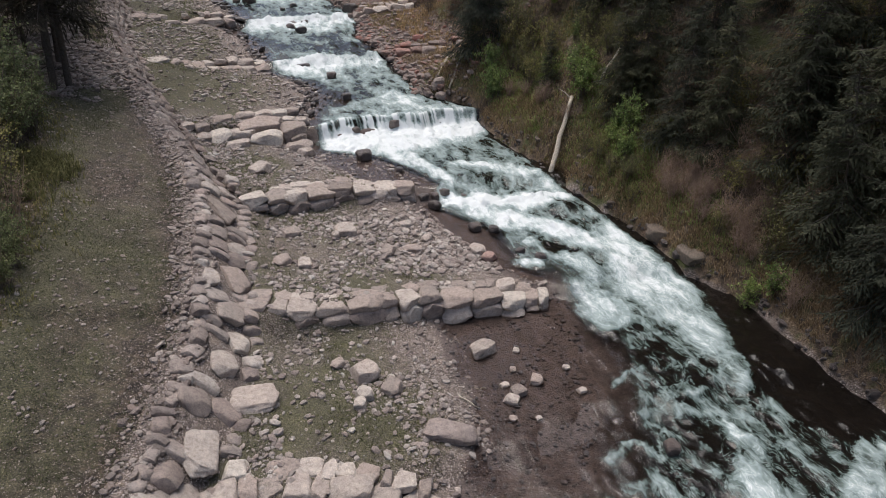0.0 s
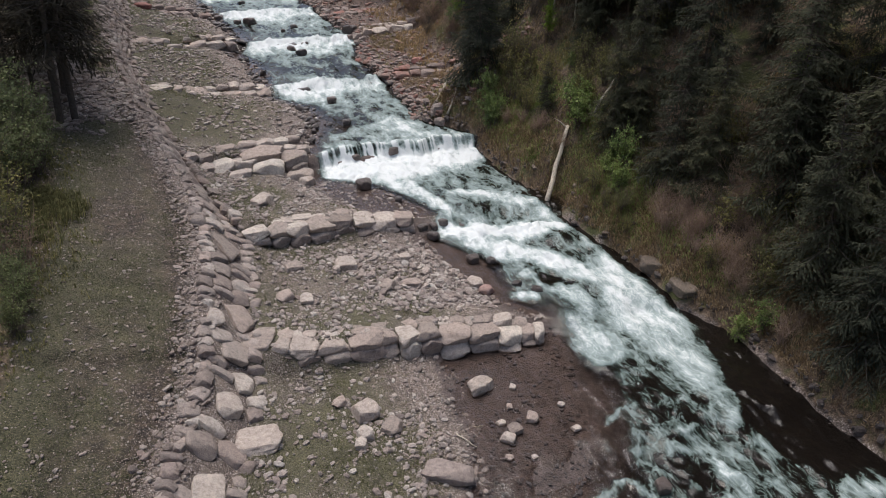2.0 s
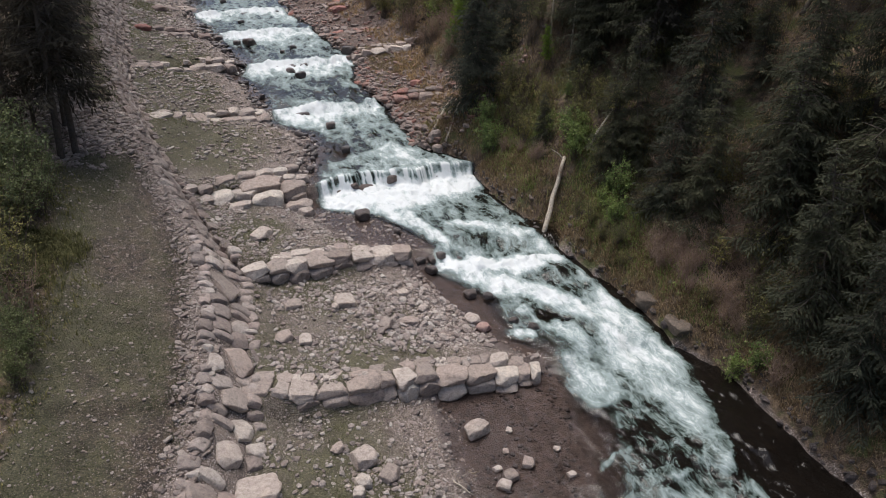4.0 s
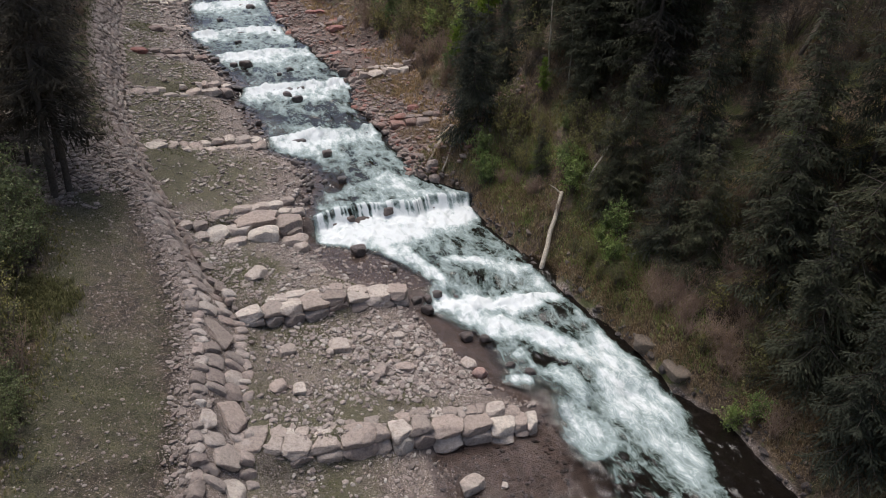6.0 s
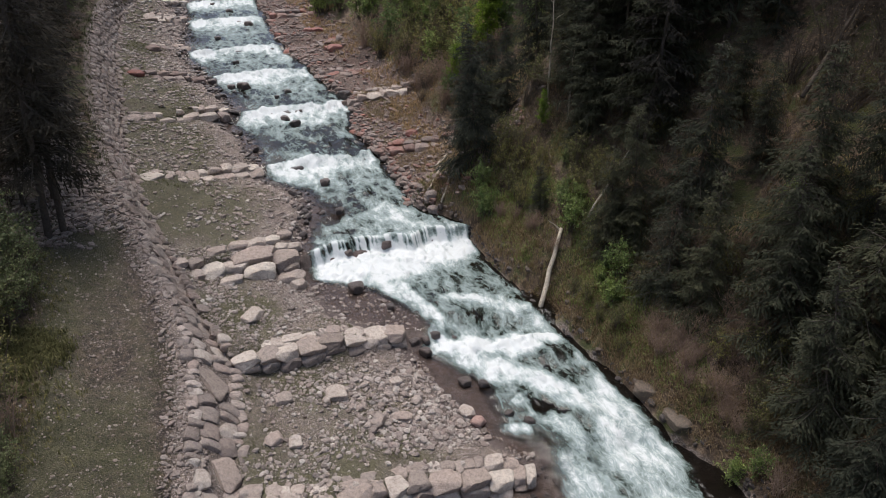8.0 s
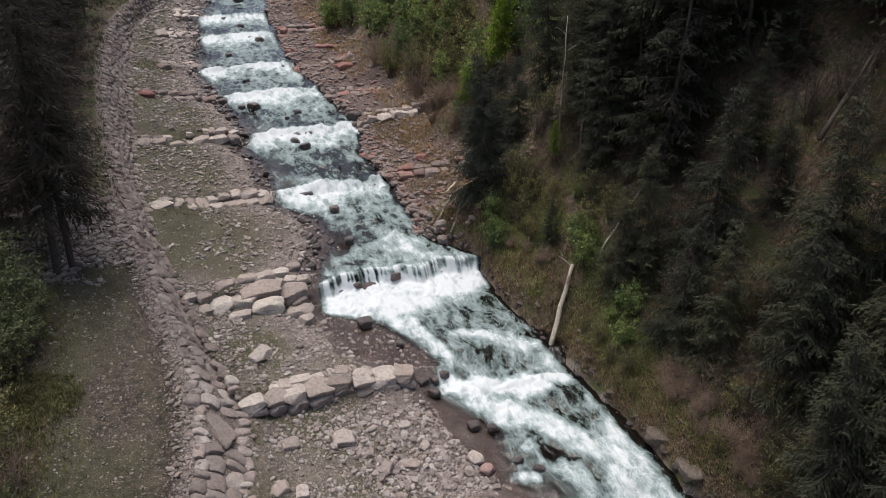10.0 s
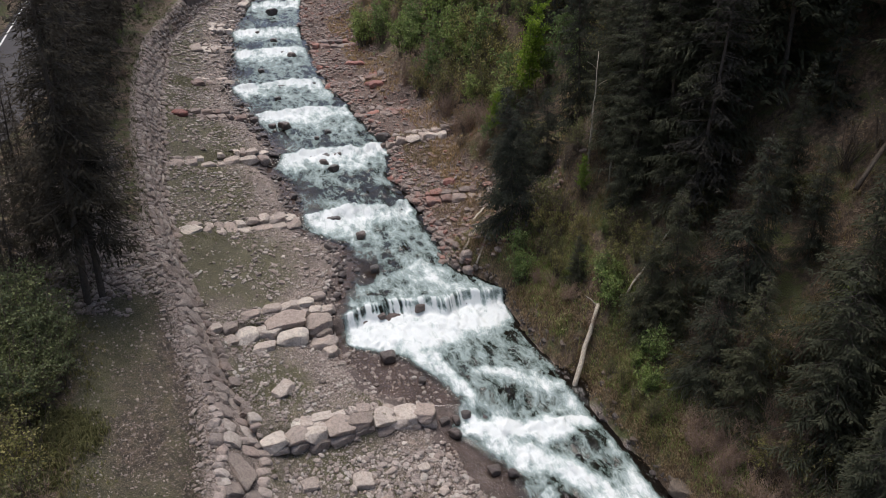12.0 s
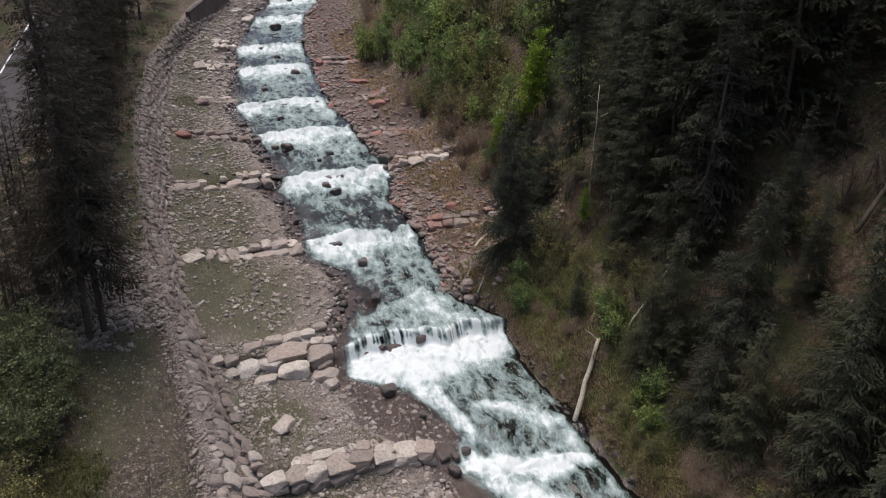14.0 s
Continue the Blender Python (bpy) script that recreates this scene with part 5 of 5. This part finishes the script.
grass("bank_herbs", "yellow-green leafy herbs on the bank's edge", 15000, (12, 33), (lambda s: edge_right(s) + .5, lambda s: edge_right(s) + 3.2), .2, mat_fresh, 12,
      lambda s, c: np.clip(1.3 * np.exp(-((s - 20.9) / 2.0) ** 2 - ((c - 15.35) / .8) ** 2) + .6 * np.exp(-((s - 15.1) / .9) ** 2 - ((c - 15.5) / .4) ** 2) + .6 * np.exp(-((s - 13.2) / .5) ** 2 - ((c - 15.4) / .4) ** 2)
                           + .7 * np.exp(-((s - 28.6) / 1.9) ** 2 - ((c - 15.0) / .9) ** 2) + .5 * step(.56, .66, .5 + fbm(s * .7 + 50, c * .7, 3)), 0, 1))
grass("turf", "thin short grass between the stones", 14000, (9.5, 31), (wall_foot, lambda s: edge_left(s) - .8), .07, mat_turf, 3,
      lambda s, c: step(.50, .62, .5 + fbm(s * .5 + 7, c * .5, 4)) + .9 * np.exp(-((s - 25.8) / 1.1) ** 2 - ((c - 2.6) / .9) ** 2) + np.exp(-((s - 12.2) / 1.7) ** 2 - ((c - 3.3) / 1.8) ** 2))
grass("track_grass", "sparse low grass on the dirt track", 15000, (9, 33), (lambda s: wall_crest(s) - 4.6, lambda s: wall_crest(s) - .5), .06, mat_turf, 4,
      lambda s, c: .06 + step(.46, .6, .5 + fbm(s * .4, c * .6 + 20, 3)) + .5 * step(2.8, 3.6, wall_crest(s) - c))
grass("verge_grass", "long grass along the track's verge", 5000, (12, 32), (lambda s: wall_crest(s) - 7.5, lambda s: wall_crest(s) - 2.6), .2, mat_verge, 5, lambda s, c: step(3.2, 5.6, wall_crest(s) - c + 3.0 * fbm(s * .5, c * .5 + 60, 4)))
grass("straw_tufts", "pale dry grass tufts beside the track", 1500, (21, 24), (lambda s: wall_crest(s) - 6, lambda s: wall_crest(s) - 3.0), .34, mat_verge, 21, lambda s, c: step(3.4, 5.2, wall_crest(s) - c + 3.0 * fbm(s * .6, c * .6 + 30, 4)))
grass("upstream_turf", "thin grass on the upstream gravel", 7000, (31, 62), (wall_foot, lambda s: edge_left(s) - 1.2), .10, mat_turf, 6, clumpy(.4, .46, .58, 11))
grass("far_bank_grass", "dry grass on the far gravel bank", 12000, (34, 76), (lambda s: edge_right(s) + 2.5, lambda s: edge_right(s) + 12), .28, mat_straw, 7, clumpy(.4, .42, .55, 3))

grass("rim_grass", "overhanging grass along the bank's rim", 6500, (6, 33), (lambda s: edge_right(s) + .12, lambda s: edge_right(s) + 1.5), .24, mat_straw, 8, lambda s, c: .35 + .65 * step(.4, .55, .5 + fbm(s * .8, c * .8)))
grass("crest_grass", "dry grass above the stone facing", 1800, (36, 76), (lambda s: wall_crest(s) - 3.2, lambda s: wall_crest(s) - .2), .25, mat_turf, 9, clumpy(.4, .35, .55, 2))

# ---- dead wood ----
def log_mesh(name, points, radii, mat, sides=9):
    v, f = tube(points, radii, sides)
    rr = np.random.default_rng(len(points))
    v = v + rr.normal(0, .006, v.shape)
    return grid_mesh(name, v, f, mat)


def dead_log(label, a, b, r0, r1, branches=(), seed=0, wood=mat_dead):
    a, b = Vector(a), Vector(b)
    rr = random.Random(seed)
    top = thing("dead_log", a, label, "log")
    n = 7
    pts = [(b - a) * (i / (n - 1)) + Vector((rr.uniform(-.03, .03), rr.uniform(-.03, .03), rr.uniform(-.03, .03))) for i in range(n)]
    stem = part("trunk", log_mesh("trunk", [p[:] for p in [pts[0]] + pts + [pts[-1]]], [.001] + [r0 + (r1 - r0) * i / (n - 1) for i in range(n)] + [.001], wood), top)
    for t, d in branches:
        p = (b - a) * t
        part("branch", log_mesh("branch", [p[:], (p + Vector(d) * .5 + Vector((0, 0, .03)))[:], (p + Vector(d))[:]], [r1 * .5, r1 * .35, .008], mat_dead, 5), stem)
    return top


def on(s, c, lift=0.0):
    return place(s, c, float(ground_height(s, c)) + lift)


dead_log("bleached dead trunk leaning against the bank", place(23.1, 13.85, 1.1), place(25.0, 15.75, 3.85), .115, .075, ((.97, (-.5, .2, .35)),), 1)
dead_log("pale broken branch lying on the slope", on(24.2, 16.5, .25), on(24.5, 18.6, .35), .05, .02, ((.5, (.2, .3, .3)), (.8, (.3, .1, .3))), 2)
dead_log("weathered log lying on the gravel bank", on(35.8, 14.3, .1), on(37.0, 15.4, .12), .08, .05, (), 3)
dead_log("fallen grey log on the wooded slope", on(19.9, 22.0, .6), on(20.9, 25.6, .7), .085, .06, (), 4, mat_twig)
dead_log("fallen grey log on the wooded slope", on(20.1, 23.6, .5), on(21.3, 26.2, .6), .07, .05, (), 5, mat_twig)
dead_log("thin dead stick lying on the gravel", on(12.7, 5.45, .03), on(12.1, 5.75, .05), .02, .012, (), 6)
dead_log("thin dead stick lying on the gravel", on(12.9, 6.0, .03), on(12.75, 6.25, .05), .02, .012, (), 7)
dead_log("driftwood caught at the stream's edge", on(32.6, 12.6, .12), on(33.4, 13.6, .25), .06, .03, ((.5, (.3, .4, .3)),), 8)
dead_log("driftwood caught at the stream's edge", on(31.6, 12.9, .2), on(32.6, 14.1, .3), .05, .03, (), 9)
dead_log("slender pale birch stem with few twigs", on(30.6, 18.0), on(30.6, 18.0, 5.2), .05, .015, ((.7, (.5, .1, .3)), (.85, (-.4, .2, .3))), 10)
dead_log("slender pale birch stem with few twigs", on(29.2, 18.3), on(29.2, 18.4, 3.4), .045, .015, ((.9, (-.4, .1, .3)),), 11)
dead_log("bleached log on the distant slope", on(79, 17.5, .4), on(76, 18.6, .6), .14, .08, (), 12)
